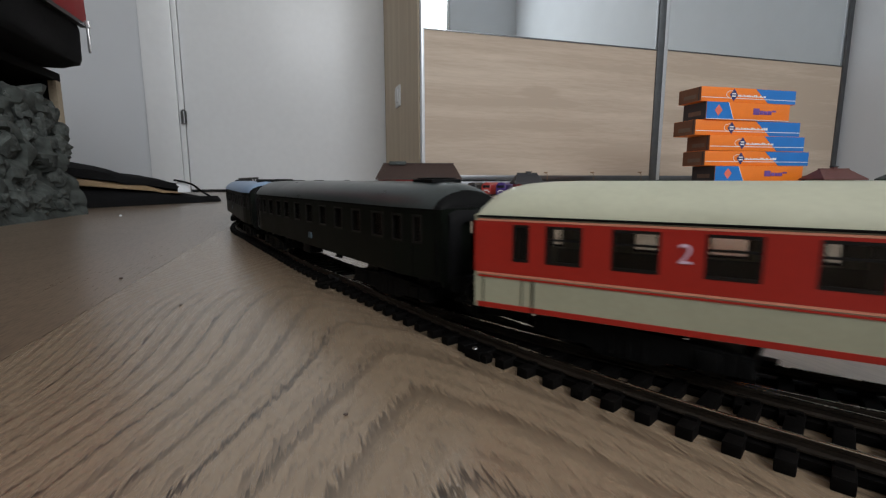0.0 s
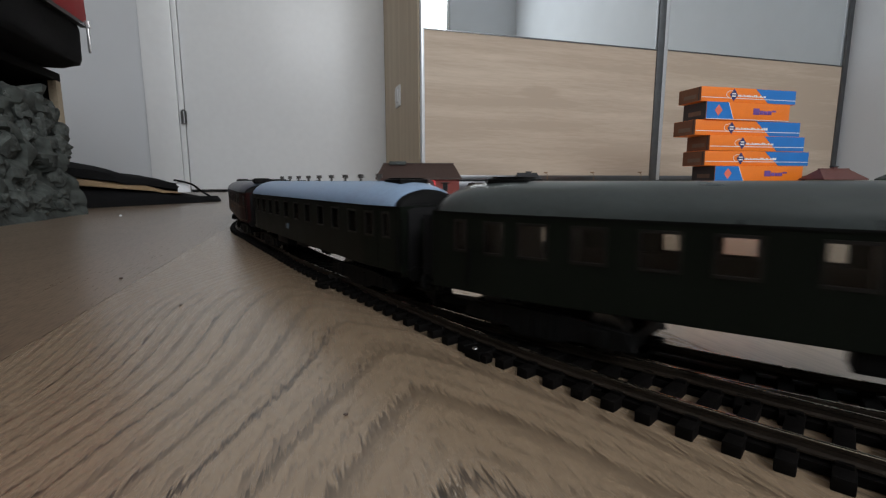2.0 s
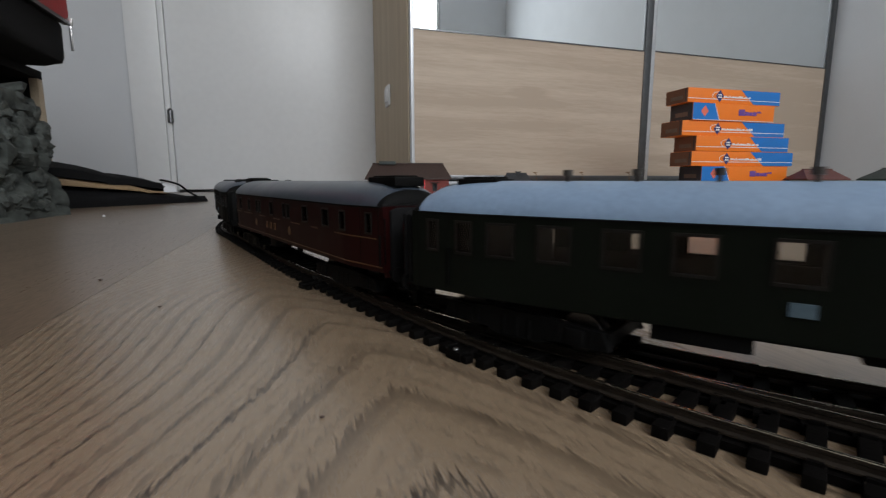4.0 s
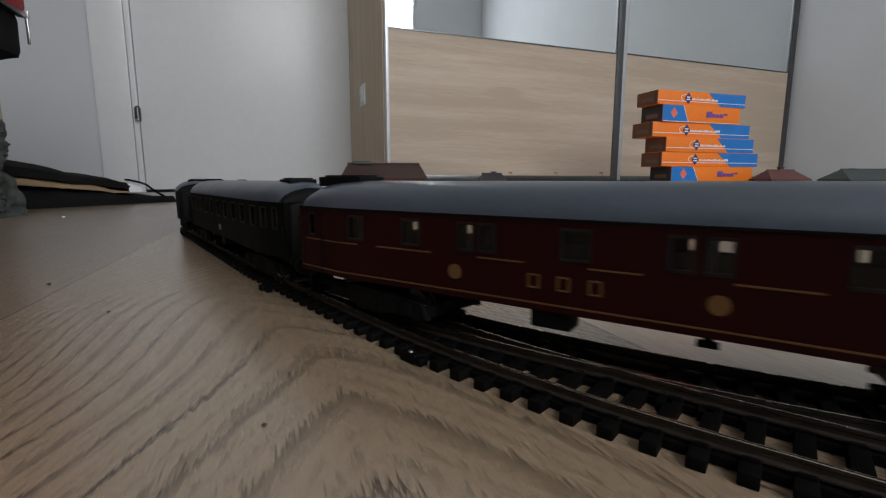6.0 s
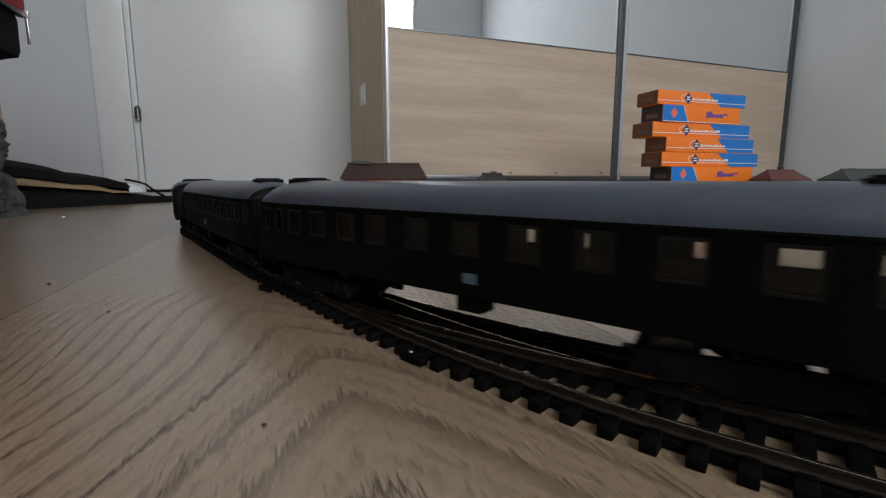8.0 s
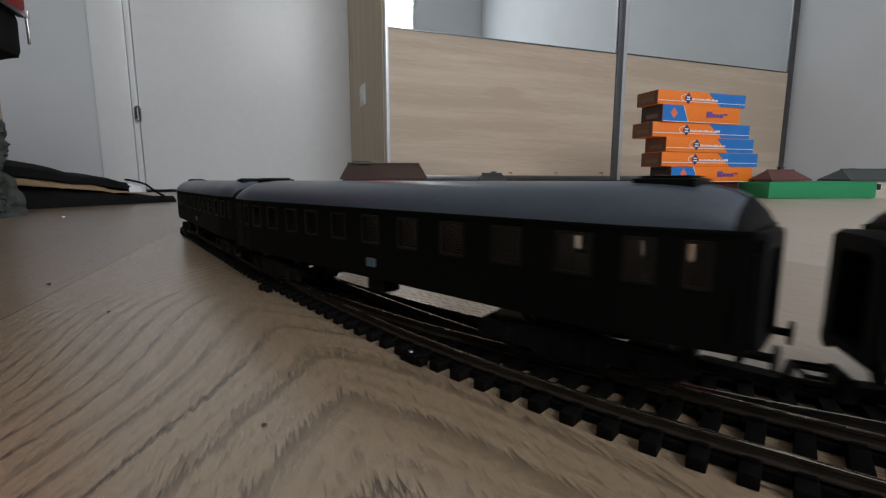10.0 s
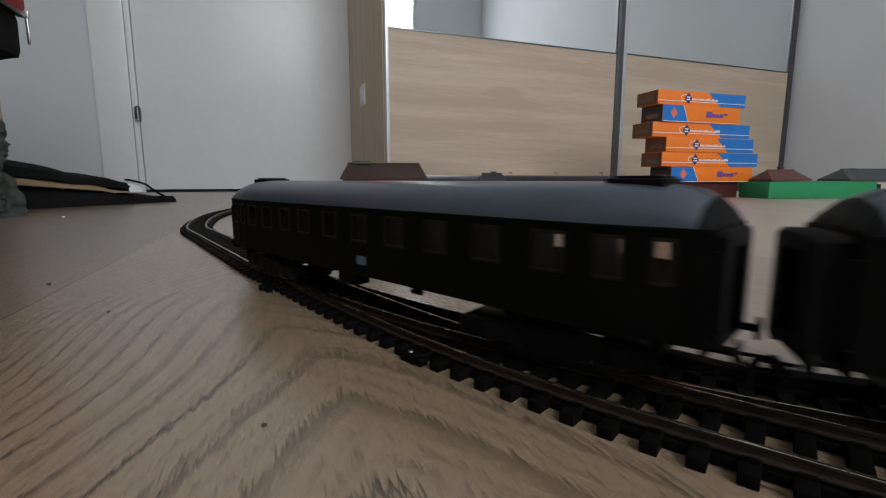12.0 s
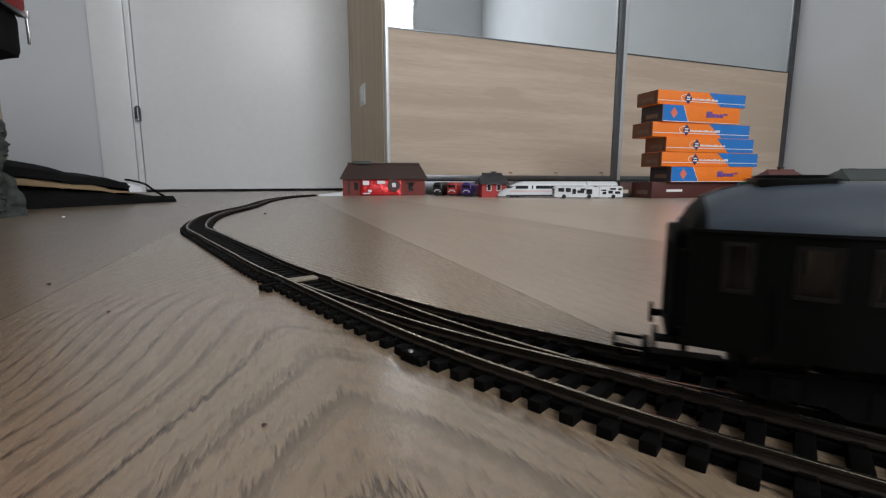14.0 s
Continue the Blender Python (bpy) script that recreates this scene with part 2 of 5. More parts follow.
structure("wall_east", boxes((RIGHT_U, RIGHT_U + 0.12, BACK, WALL_V + 0.12, -0.03, HIGH)), M_WALL, "plain white painted side wall", "wall")
structure("wall_west", boxes((LEFT_U - 0.12, LEFT_U, BACK, WALL_V + 0.12, -0.03, HIGH)), M_TAUPE, "plain warm white painted wall far behind the bags", "wall")
WIN = (-0.70, 1.17, 0.95, 2.25)
structure("wall_south", boxes((LEFT_U - 0.12, WIN[0], BACK - 0.14, BACK, -0.03, HIGH), (WIN[1], RIGHT_U + 0.12, BACK - 0.14, BACK, -0.03, HIGH),
                              (WIN[0], WIN[1], BACK - 0.14, BACK, -0.03, WIN[2]), (WIN[0], WIN[1], BACK - 0.14, BACK, WIN[3], HIGH)), M_WALL,
          "white wall with a wide daylight window", "wall")
window_1 = tagged(thing("window_1", ROOM @ pose(0, BACK - 0.07, 0), "white framed window, bright with overcast daylight", "window"), kind="structure")
part("window_frame", boxes((WIN[0], WIN[0] + 0.05, -0.03, 0.03, WIN[2], WIN[3]), (WIN[1] - 0.05, WIN[1], -0.03, 0.03, WIN[2], WIN[3]),
                           (WIN[0], WIN[1], -0.03, 0.03, WIN[2], WIN[2] + 0.05), (WIN[0], WIN[1], -0.03, 0.03, WIN[3] - 0.05, WIN[3]),
                           (0.21, 0.26, -0.03, 0.03, WIN[2] + 0.05, WIN[3] - 0.05)), M_DOOR, window_1)
for a, b in ((WIN[0] + 0.05, 0.21), (0.26, WIN[1] - 0.05)):
    pane = part("pane", boxes((a, b, -0.004, 0.004, WIN[2] + 0.05, WIN[3] - 0.05)), M_PANE, window_1)
    pane.visible_shadow = False

# door: casing, leaf and a hinge
door_1 = tagged(thing("door_1", ROOM @ pose(0, WALL_V, 0), "plain white lacquered room door, closed", "door"), kind="structure")
part("leaf", boxes((DOOR[0], DOOR[1] + 0.03, 0.005, 0.045, 0.011, 2.04), bevel=0.002), M_DOOR, door_1)
part("casing", boxes((-0.985, DOOR[0] - 0.022, -0.016, 0.03, -0.004, 2.12), bevel=0.003), M_DOOR, door_1)
part("stop", boxes((DOOR[0] - 0.0205, DOOR[0] - 0.002, -0.008, 0.03, -0.004, 2.05), bevel=0.002), M_DOOR, door_1)
part("head_casing", boxes((DOOR[0] - 0.008, 0.0, -0.016, 0.03, 2.05, 2.12), bevel=0.003), M_DOOR, door_1)
bm = bmesh.new()
add_cyl(bm, (DOOR[0] - 0.003, -0.014, 0.284), (DOOR[0] - 0.003, -0.014, 0.334), 0.011)
add_cyl(bm, (DOOR[0] - 0.003, -0.014, 0.335), (DOOR[0] - 0.003, -0.014, 0.341), 0.009, 0.005)
part("hinge", bm, M_ALU, door_1, "satin nickel door hinge")

# wardrobe with two sliding doors, oak below and mirror above
wardrobe = thing("wardrobe", ROOM, "sliding-door wardrobe with pale oak panels under mirrors", "wardrobe")
part("side_panel", boxes((-0.004, 0.018, 0.03, WALL_V - 0.003, 0, 2.4), bevel=0.001), M_PANEL_UPRIGHT_LIT, wardrobe, "pale oak side panel")
part("plinth", boxes((0.02, 1.92, 0.05, 0.09, 0, 0.055)), M_ALU, wardrobe)
part("top_panel", boxes((0.02, 1.92, 0.0, WALL_V - 0.003, 2.36, 2.4)), M_PANEL, wardrobe)
part("floor_track", boxes((0.0, 1.92, -0.004, 0.09, 0, 0.045), bevel=0.002), M_ALU, wardrobe)


def sliding_door(u0, u1, v, top, left, right):
    """left, right: width of the stile and its metal."""
    a, b = u0 + left[0], u1 - right[0]
    d = part("sliding_door", boxes((a, b, v + 0.006, v + 0.016, 0.066, top)), M_PANEL, wardrobe, "pale oak lower panel with mirror above")
    part("mirror", boxes((a, b, v + 0.008, v + 0.013, top + 0.004, 2.3)), M_MIRROR, d, "clear mirror")
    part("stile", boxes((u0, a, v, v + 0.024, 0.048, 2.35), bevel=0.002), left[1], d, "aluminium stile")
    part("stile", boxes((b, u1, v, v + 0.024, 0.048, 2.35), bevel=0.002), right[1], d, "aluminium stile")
    part("bottom_rail", boxes((a, b, v, v + 0.02, 0.048, 0.066), bevel=0.002), M_ALU, d)
    part("divider", boxes((a, b, v + 0.003, v + 0.018, top, top + 0.004)), M_ALU, d)


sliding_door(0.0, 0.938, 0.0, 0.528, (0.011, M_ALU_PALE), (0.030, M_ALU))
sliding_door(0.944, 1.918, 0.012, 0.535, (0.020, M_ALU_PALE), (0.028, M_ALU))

socket = thing("light_switch", ROOM @ pose(-0.004, 0.36, 0.378), "white plastic switch on the oak side panel", "switch")
part("plate", boxes((-0.008, 0.0, -0.04, 0.04, -0.04, 0.04), bevel=0.003), M_DOOR, socket)
part("rocker", boxes((-0.013, -0.008, -0.024, 0.024, -0.024, 0.024), bevel=0.002), M_DOOR, socket)


# ---- track ----
MAIN = [(-.30, 1.9), (-.34, 1.62), (-.395, 1.45), (-.425, 1.28), (-.400, 1.05), (-.345, .82), (-.308, .62), (-.2475, .461), (-.186, .370),
        (-.132, .297), (-.095, .247), (-.0700, .2165), (-.0311, .1743), (.0057, .1393), (.0477, .1080), (.085, .0860), (.125, .066), (.17, .048),
        (.25, .022), (.4, -.015), (.7, -.06), (1.1, -.10), (1.6, -.12)]
NEAR = [(-.132, .297), (-.095, .247), (-.0665, .212), (-.0465, .187), (-.027, .163), (-.007, .139), (.0136, .1170), (.0260, .1053), (.0405, .0920),
        (.0580, .0783), (.0895, .0553), (.13, .030), (.2, -.012), (.32, -.07)]
RAIL_TOP, RAIL_FOOT, TIE = 0.0050, 0.0025, 0.0025


class Way:
    """A line on the floor, by its length from the start."""

    def __init__(self, ctrl):
        c = [Vector(p) for p in ctrl]
        c = [c[0] * 2 - c[1], *c, c[-1] * 2 - c[-2]]
        pts = []
        for i in range(1, len(c) - 2):
            a, b, d, e = c[i - 1:i + 3]
            for k in range(40):
                t = k / 40
                pts.append(0.5 * (2 * b + (d - a) * t + (2 * a - 5 * b + 4 * d - e) * t * t + (3 * b - a - 3 * d + e) * t ** 3))
        pts.append(c[-2])
        self.p = np.array([tuple(q) for q in pts])
        self.s = np.r_[0, np.cumsum(np.hypot(*np.diff(self.p, axis=0).T))]

    def at(self, s):
        return Vector((np.interp(s, self.s, self.p[:, 0]), np.interp(s, self.s, self.p[:, 1])))

    def along(self, s):
        return (self.at(s + 0.006) - self.at(s - 0.006)).normalized()

    def nearest(self, q):
        return float(self.s[np.argmin(np.hypot(self.p[:, 0] - q[0], self.p[:, 1] - q[1]))])


main_way, near_way = Way(MAIN), Way(NEAR)
S_TURN = main_way.nearest((-.0700, .2165))      # where the turnout begins
S_TURN_END = S_TURN + 0.165
N_TURN = near_way.nearest((-.0700, .2165))
N_TURN_END = N_TURN + 0.150


def rail_mesh(name, way, s0, s1, offset, step=0.006):
    """Flat-bottom rail swept along the way."""
    bm = bmesh.new()
    prof = [(-0.0011, 0), (0.0011, 0), (0.0011, 0.0004), (0.0003, 0.0007), (0.0003, 0.0016), (0.0005, 0.0018), (0.0005, 0.0024), (0.0003, 0.0025),
            (-0.0003, 0.0025), (-0.0005, 0.0024), (-0.0005, 0.0018), (-0.0003, 0.0016), (-0.0003, 0.0007), (-0.0011, 0.0004)]
    n = max(2, int((s1 - s0) / step))
    last = None
    for i in range(n + 1):
        s = s0 + (s1 - s0) * i / n
        p, d = way.at(s), way.along(s)
        side = Vector((-d.y, d.x))
        ring = [bm.verts.new((*(p + side * (offset + a)), RAIL_FOOT + b)) for a, b in prof]
        if last:
            for j in range(len(prof)):
                bm.faces.new([last[j], last[(j + 1) % len(prof)], ring[(j + 1) % len(prof)], ring[j]])
        else:
            bm.faces.new(ring[::-1])
        last = ring
    bm.faces.new(last)
    for f in bm.faces:
        f.material_index = 1 if min(w.co.z for w in f.verts) < RAIL_FOOT + 0.0023 else 0
    me = mesh_of(name, bm, M_STEEL)
    me.materials.append(M_RUST)
    return me


def sleeper_mesh(length):
    bm = bmesh.new()
    add_box(bm, -0.0016, 0.0016, -length / 2, length / 2, 0.0, TIE, bevel=0.0003)
    for y in (-0.00825, 0.00825):
        for dy in (-0.0017, 0.0017):
            add_box(bm, -0.0012, 0.0012, y + dy - 0.0005, y + dy + 0.0005, TIE, TIE + 0.0006)
    return mesh_of("sleeper", bm, M_SLEEPER)


def shade_web_mesh(way, s0, s1, offset):
    """A black strip under a rail that ties the sleepers, added for the shade between them."""
    bm = bmesh.new()
    n = max(2, int((s1 - s0) / 0.01))
    last = None
    for i in range(n + 1):
        s = s0 + (s1 - s0) * i / n
        p, d = way.at(s), way.along(s)
        side = Vector((-d.y, d.x))
        ring = [bm.verts.new((*(p + side * (offset + a)), z)) for a, z in ((-0.0022, 0.0002), (0.0022, 0.0002), (0.0022, 0.0019), (-0.0022, 0.0019))]
        if last:
            for j in range(4):
                bm.faces.new([last[j], last[(j + 1) % 4], ring[(j + 1) % 4], ring[j]])
        last = ring
    return mesh_of("web", bm, M_SLEEPER)


SLEEPER = sleeper_mesh(0.0285)
PITCH = 0.0074


def track(name, way, s0, s1, label, webs=True):
    t = thing(name, pose(0, 0, 0), label, "track", "model railway track")
    for off in (-0.00825, 0.00825):
        part("rail", rail_mesh("rail", way, s0, s1, off), M_STEEL, t)
    for off in (-0.00825, 0.00825):
        part("web", shade_web_mesh(way, s0, s1, off), M_SLEEPER, t)
    k = int((s1 - s0) / PITCH)
    for i in range(k):
        s = s0 + (i + 0.5) * PITCH
        d = way.along(s)
        p = way.at(s)
        part("sleeper", SLEEPER, M_SLEEPER, t, m=pose(p.x, p.y, 0, 0, 0, math.degrees(math.atan2(d.y, d.x))))
    return t


track("railway_track", main_way, 0.30, 1.05, "worn black-sleepered model track curving away on the floor")
track("railway_track", main_way, 1.052, S_TURN - 0.001, "model track with dark sleepers leading into the turnout")
track("railway_track", main_way, S_TURN_END, S_TURN_END + 0.6, "curved model track carrying the train past the turnout")

turnout = thing("turnout", pose(0, 0, 0), "model railway turnout with bright rails and black sleepers", "turnout")
for way, s0, s1, off in ((near_way, N_TURN, N_TURN_END, -0.00825), (main_way, S_TURN, S_TURN_END, 0.00825),
                         (near_way, N_TURN + 0.022, N_TURN_END, 0.00825), (main_way, S_TURN + 0.022, S_TURN_END, -0.00825)):
    part("rail", rail_mesh("rail", way, s0, s1, off), M_STEEL, turnout)
    part("web", shade_web_mesh(way, s0, s1, off), M_SLEEPER, turnout)
PHASE = (0.2455 - N_TURN) % PITCH
i = 0
while N_TURN + PHASE + i * PITCH < N_TURN_END:
    s = N_TURN + PHASE + i * PITCH
    p, d = near_way.at(s), near_way.along(s)
    side = Vector((-d.y, d.x))
    q = main_way.at(S_TURN + (s - N_TURN) * 1.02)
    reach = max(0.0, (q - p).dot(side))
    bm = bmesh.new()
    add_box(bm, -0.0016, 0.0016, -0.01425, 0.01425 + reach, 0, TIE, bevel=0.0003)
    for y in (-0.00825, 0.00825 + reach):
        for dy in (-0.0017, 0.0017):
            add_box(bm, -0.0012, 0.0012, y + dy - 0.0005, y + dy + 0.0005, TIE, TIE + 0.0006)
    part("sleeper", bm, M_SLEEPER, turnout, m=pose(p.x, p.y, 0, 0, 0, math.degrees(math.atan2(d.y, d.x))))
    i += 1
track("railway_track", near_way, N_TURN_END + (PHASE - (N_TURN_END - N_TURN)) % PITCH - PITCH / 2, near_way.s[-1] - 0.01, "empty model track with black sleepers beside the train")

# fittings of the turnout
d = near_way.along(N_TURN + 0.004)
M_PLATE = mat("tarnished_plate", (0.30, 0.25, 0.19), 0.5, 0.3, 0.3, 200)
p = main_way.at(S_TURN + 0.006)
part("tie_plate", boxes((-0.0032, 0.0032, -0.0060, 0.0065, TIE, TIE + 0.0012), bevel=0.0003), M_PLATE, turnout, "pale worn metal plate",
     pose(p.x, p.y, 0, 0, 0, math.degrees(math.atan2(d.y, d.x))))


def beside(s, off):
    """A pose on the near way, off metres to its left, along it."""
    q, w = near_way.at(s), near_way.along(s)
    q = q + Vector((-w.y, w.x)) * off
    return pose(q.x, q.y, 0, 0, 0, math.degrees(math.atan2(w.y, w.x)))


s = near_way.nearest((0.0, 0.128))
part("lever_box", boxes((-0.0030, 0.0030, -0.0006, 0.0030, 0, 0.0028), (0.0030, 0.0052, -0.0002, 0.0026, 0, 0.0022), bevel=0.0005), M_SLEEPER, turnout, "black plastic terminal box", beside(s, -0.0150))
bm = bmesh.new()
add_cyl(bm, (0, 0, 0.0026), (0, 0, 0.0032), 0.0009, 0.0007, n=12)
part("screw", bm, mat("bright_screw", (0.42, 0.42, 0.41), 0.42, 1.0, 0.05, 300), turnout, "bright screw head", beside(s, -0.0142))
part("rail_joiner", boxes((-0.0055, 0.0055, -0.0016, 0.0016, TIE - 0.0006, TIE + 0.0012), bevel=0.0003), M_PLASTIC, turnout, "", beside(N_TURN + 0.002, -0.00825))
part("end_clip", boxes((-0.0022, 0.0022, -0.0022, 0.0022, 0, 0.0026), (0.0022, 0.0060, -0.0012, 0.0016, 0, 0.0020), bevel=0.0006), M_SLEEPER, turnout, "", beside(N_TURN + 0.005, -0.0168))


# ---- floor boards ----
def planks():
    rnd = random.Random(4)
    wide, long = 0.193, 1.285
    u = -0.453 - 13 * wide
    k = 0
    while u < RIGHT_U:
        v = BACK - rnd.random() * long
        if k == 13:
            v = -1.374 - 0.35 - 2 * long
        while v < WALL_V:
            a, b, c, d = max(u, LEFT_U), min(u + wide, RIGHT_U), max(v, BACK), min(v + long, WALL_V)
            if b - a > 0.01 and d - c > 0.01:
                ou, ov = a + (b - a) * (0.5 + 0.25 * (rnd.random() - 0.5)), c + rnd.random() * (d - c)
                if k == 13:
                    ou, ov = -0.346, -1.374
                g = 0.0001
                bm = boxes((a + g - ou, b - g - ou, c + g - ov, d - g - ov, -0.008, 0.0))
                # board tone steps up past the arched row, painting in shade near the camera
                part("plank", bm, M_FLOOR if k == 13 else M_FLOOR_PLAIN if k < 13 else M_FLOOR_HALF_LIT if k == 14 else M_FLOOR_LIT, floor, m=pose(ou, ov, 0))
            v += long
        u += wide
        k += 1


# ---- the stack of train boxes ----
M_ORANGE = mat("orange_card", (0.84, 0.20, 0.014), 0.42, 0, 0.04, 30)
M_BLUE = mat("blue_card", (0.010, 0.165, 0.52), 0.42, 0, 0.05, 30)
M_KRAFT = mat("kraft_card", (0.17, 0.065, 0.030), 0.7, 0, 0.15, 60)
M_DARKCARD = mat("dark_card", (0.035, 0.03, 0.035), 0.6, 0, 0.2, 60)
M_NAVY = mat("navy_print", (0.02, 0.03, 0.14), 0.5, 0, 0.05, 60)
M_WHITE = mat("white_print", (0.78, 0.78, 0.78), 0.5, 0, 0.04, 60)
M_PINKRED = mat("salmon_print", (0.75, 0.16, 0.10), 0.5, 0, 0.05, 60)
M_VIOLET = mat("violet_print", (0.14, 0.06, 0.28), 0.5, 0, 0.05, 60)
TURN = 17.6


def slab(poly, y0, y1):
    bm = bmesh.new()
    add_prism(bm, poly, y0, y1, "Y")
    return bm


def train_box(x, z, long, high, style, turn=TURN):
    """Its corner by the window side stands at x; the long side faces the window."""
    deep = 0.078
    t = thing("model_train_box", pose(x, 1.25, z, 0, 0, turn), {"stripe": "orange card train box with a blue corner and white line",
              "plain": "orange train box with a blue end panel", "dark": "dark red-brown train box with small white print"}[style], "box", "stack of train boxes")
    body = {"stripe": M_ORANGE, "plain": M_ORANGE, "dark": mat("red_brown_card", (0.075, 0.018, 0.014), 0.5, 0, 0.15, 40)}[style]
    part("carton", boxes((0.0006, long, 0, deep, 0.0003, high - 0.0003), bevel=0.0008), body, t)
    f = -0.0004
    if style == "stripe":
        part("corner_print", slab([(long * 0.56, high - 0.001), (long - 0.0008, high - 0.001), (long - 0.0008, 0.001), (long * 0.70, 0.001)], f, 0.0), M_BLUE, t, "blue printed corner")
        part("white_line", boxes((0.001, long - 0.001, f * 2, f, high * 0.26, high * 0.30)), M_WHITE, t)
        cx = long * 0.33
        part("badge", slab([(cx - 0.0125, high * 0.5), (cx, high * 0.5 + 0.0155), (cx + 0.0125, high * 0.5), (cx, high * 0.5 - 0.0155)], f * 2.5, f * 1.5), M_NAVY, t, "navy diamond badge")
        part("badge_bar", boxes((cx - 0.006, cx + 0.006, f * 3, f * 2.5, high * 0.54, high * 0.62), (cx - 0.006, cx + 0.006, f * 3, f * 2.5, high * 0.38, high * 0.46)), M_WHITE, t)
        ring = bmesh.new()
        pts = [(cx - 0.006 + 0.018 * math.cos(a), high * 0.52 + 0.010 * math.sin(a)) for a in [math.pi * (0.35 + k / 14 * 1.3) for k in range(15)]]
        inn = [(cx - 0.006 + 0.0165 * math.cos(a), high * 0.52 + 0.0088 * math.sin(a)) for a in [math.pi * (0.35 + k / 14 * 1.3) for k in range(15)]]
        add_prism(ring, pts + inn[::-1], f * 1.5, f, "Y")
        part("swoosh", ring, M_WHITE, t)
        rows, q, rnd = [], cx + 0.013, random.Random(3)
        while q < long * 0.66:
            w = 0.003 + 0.004 * rnd.random()
            rows.append((q, q + w, f * 2, f * 1.2, high * 0.40, high * (0.47 + 0.10 * rnd.random())))
            q += w + 0.0012
        part("script_bar", boxes(*rows), M_WHITE, t)
    elif style == "plain":
        part("end_print", slab([(0.001, high - 0.001), (long * 0.25, high - 0.001), (long * 0.32, 0.001), (0.001, 0.001)], f, 0.0), M_BLUE, t, "blue printed end")
        part("print_edge", slab([(long * 0.25, high - 0.001), (long * 0.255, high - 0.001), (long * 0.325, 0.001), (long * 0.32, 0.001)], f, 0.0), M_WHITE, t)
        cx = long * 0.14
        part("badge", slab([(cx - 0.012, high * 0.52), (cx, high * 0.52 + 0.014), (cx + 0.012, high * 0.52), (cx, high * 0.52 - 0.014)], f * 2, f), M_PINKRED, t, "salmon diamond badge")
        q = long * 0.55
        for w, top, foot in ((0.020, 0.70, 0.34), (0.013, 0.58, 0.36), (0.011, 0.56, 0.36), (0.013, 0.58, 0.36), (0.014, 0.62, 0.52)):
            part("name_bar", boxes((q, q + w, f * 2, f, high * foot, high * top), bevel=0.00015), M_VIOLET, t, "violet print")
            q += w + 0.001
        part("base_line", boxes((0.001, long - 0.001, f * 1.5, f * 0.5, 0.0008, 0.0022)), M_WHITE, t)
    else:
        part("name_bar", boxes((long * 0.16, long * 0.34, f * 2, 0.0, high * 0.40, high * 0.55)), M_WHITE, t)
    end = M_DARKCARD if style == "plain" else M_KRAFT if style == "stripe" else body
    part("end_flap", boxes((-0.0006, 0.0006, 0.0008, deep - 0.0008, 0.001, high - 0.001)), end, t, "darker end flap")
    part("flap_label", boxes((-0.0010, -0.0006, deep * 0.20, deep * 0.75, high * 0.25, high * 0.50)), mat("flap_print", (0.16, 0.10, 0.07), 0.6, 0, 0.2, 80), t)
    part("flap_slot", boxes((-0.0010, -0.0006, deep * 0.08, deep * 0.11, 0.002, high - 0.002)), M_DARKCARD, t)


train_box(0.563, 0.0, 0.300, 0.0437, "dark")
train_box(0.6115, 0.0438, 0.288, 0.0417, "plain")
train_box(0.5835, 0.0856, 0.336, 0.0384, "stripe", 17.0)
train_box(0.5925, 0.1241, 0.308, 0.0394, "stripe")
train_box(0.5540, 0.1636, 0.336, 0.0391, "stripe", 17.2)
train_box(0.5775, 0.2028, 0.270, 0.0445, "plain", 18.2)
train_box(0.5625, 0.2474, 0.302, 0.0368, "stripe", 17.6)

# ---- model buildings and vehicles on the floor ----
M_BRICKRED = mat("model_red_wall", (0.20, 0.030, 0.022), 0.6, 0, 0.2, 120)
M_ROOFBROWN = mat("model_brown_roof", (0.050, 0.028, 0.022), 0.6, 0, 0.25, 150, 0.0006)
M_ROOFGREY = mat("model_grey_roof", (0.030, 0.030, 0.034), 0.6, 0, 0.25, 150, 0.0006)
M_ROOFGREEN = mat("model_green_grey_roof", (0.050, 0.060, 0.058), 0.6, 0, 0.2, 150, 0.0006)
M_BRIGHT = mat("model_bright_red_wall", (0.42, 0.030, 0.030), 0.5, 0, 0.12, 120)
M_CREAMWALL = mat("model_cream_wall", (0.50, 0.45, 0.36), 0.6, 0, 0.12, 120)
M_GRASS = mat("green_grass_mat", (0.02, 0.26, 0.10), 0.8, 0, 0.3, 300, 0.001)
M_PVC = mat("white_model_paint", (0.72, 0.74, 0.76), 0.35, 0, 0.04, 60)
M_RUBBER = mat("tyre_black", (0.012, 0.012, 0.012), 0.7, 0, 0.2, 200)
M_TINT = mat("dark_model_glass", (0.012, 0.014, 0.018), 0.12, 0, 0.1, 60)


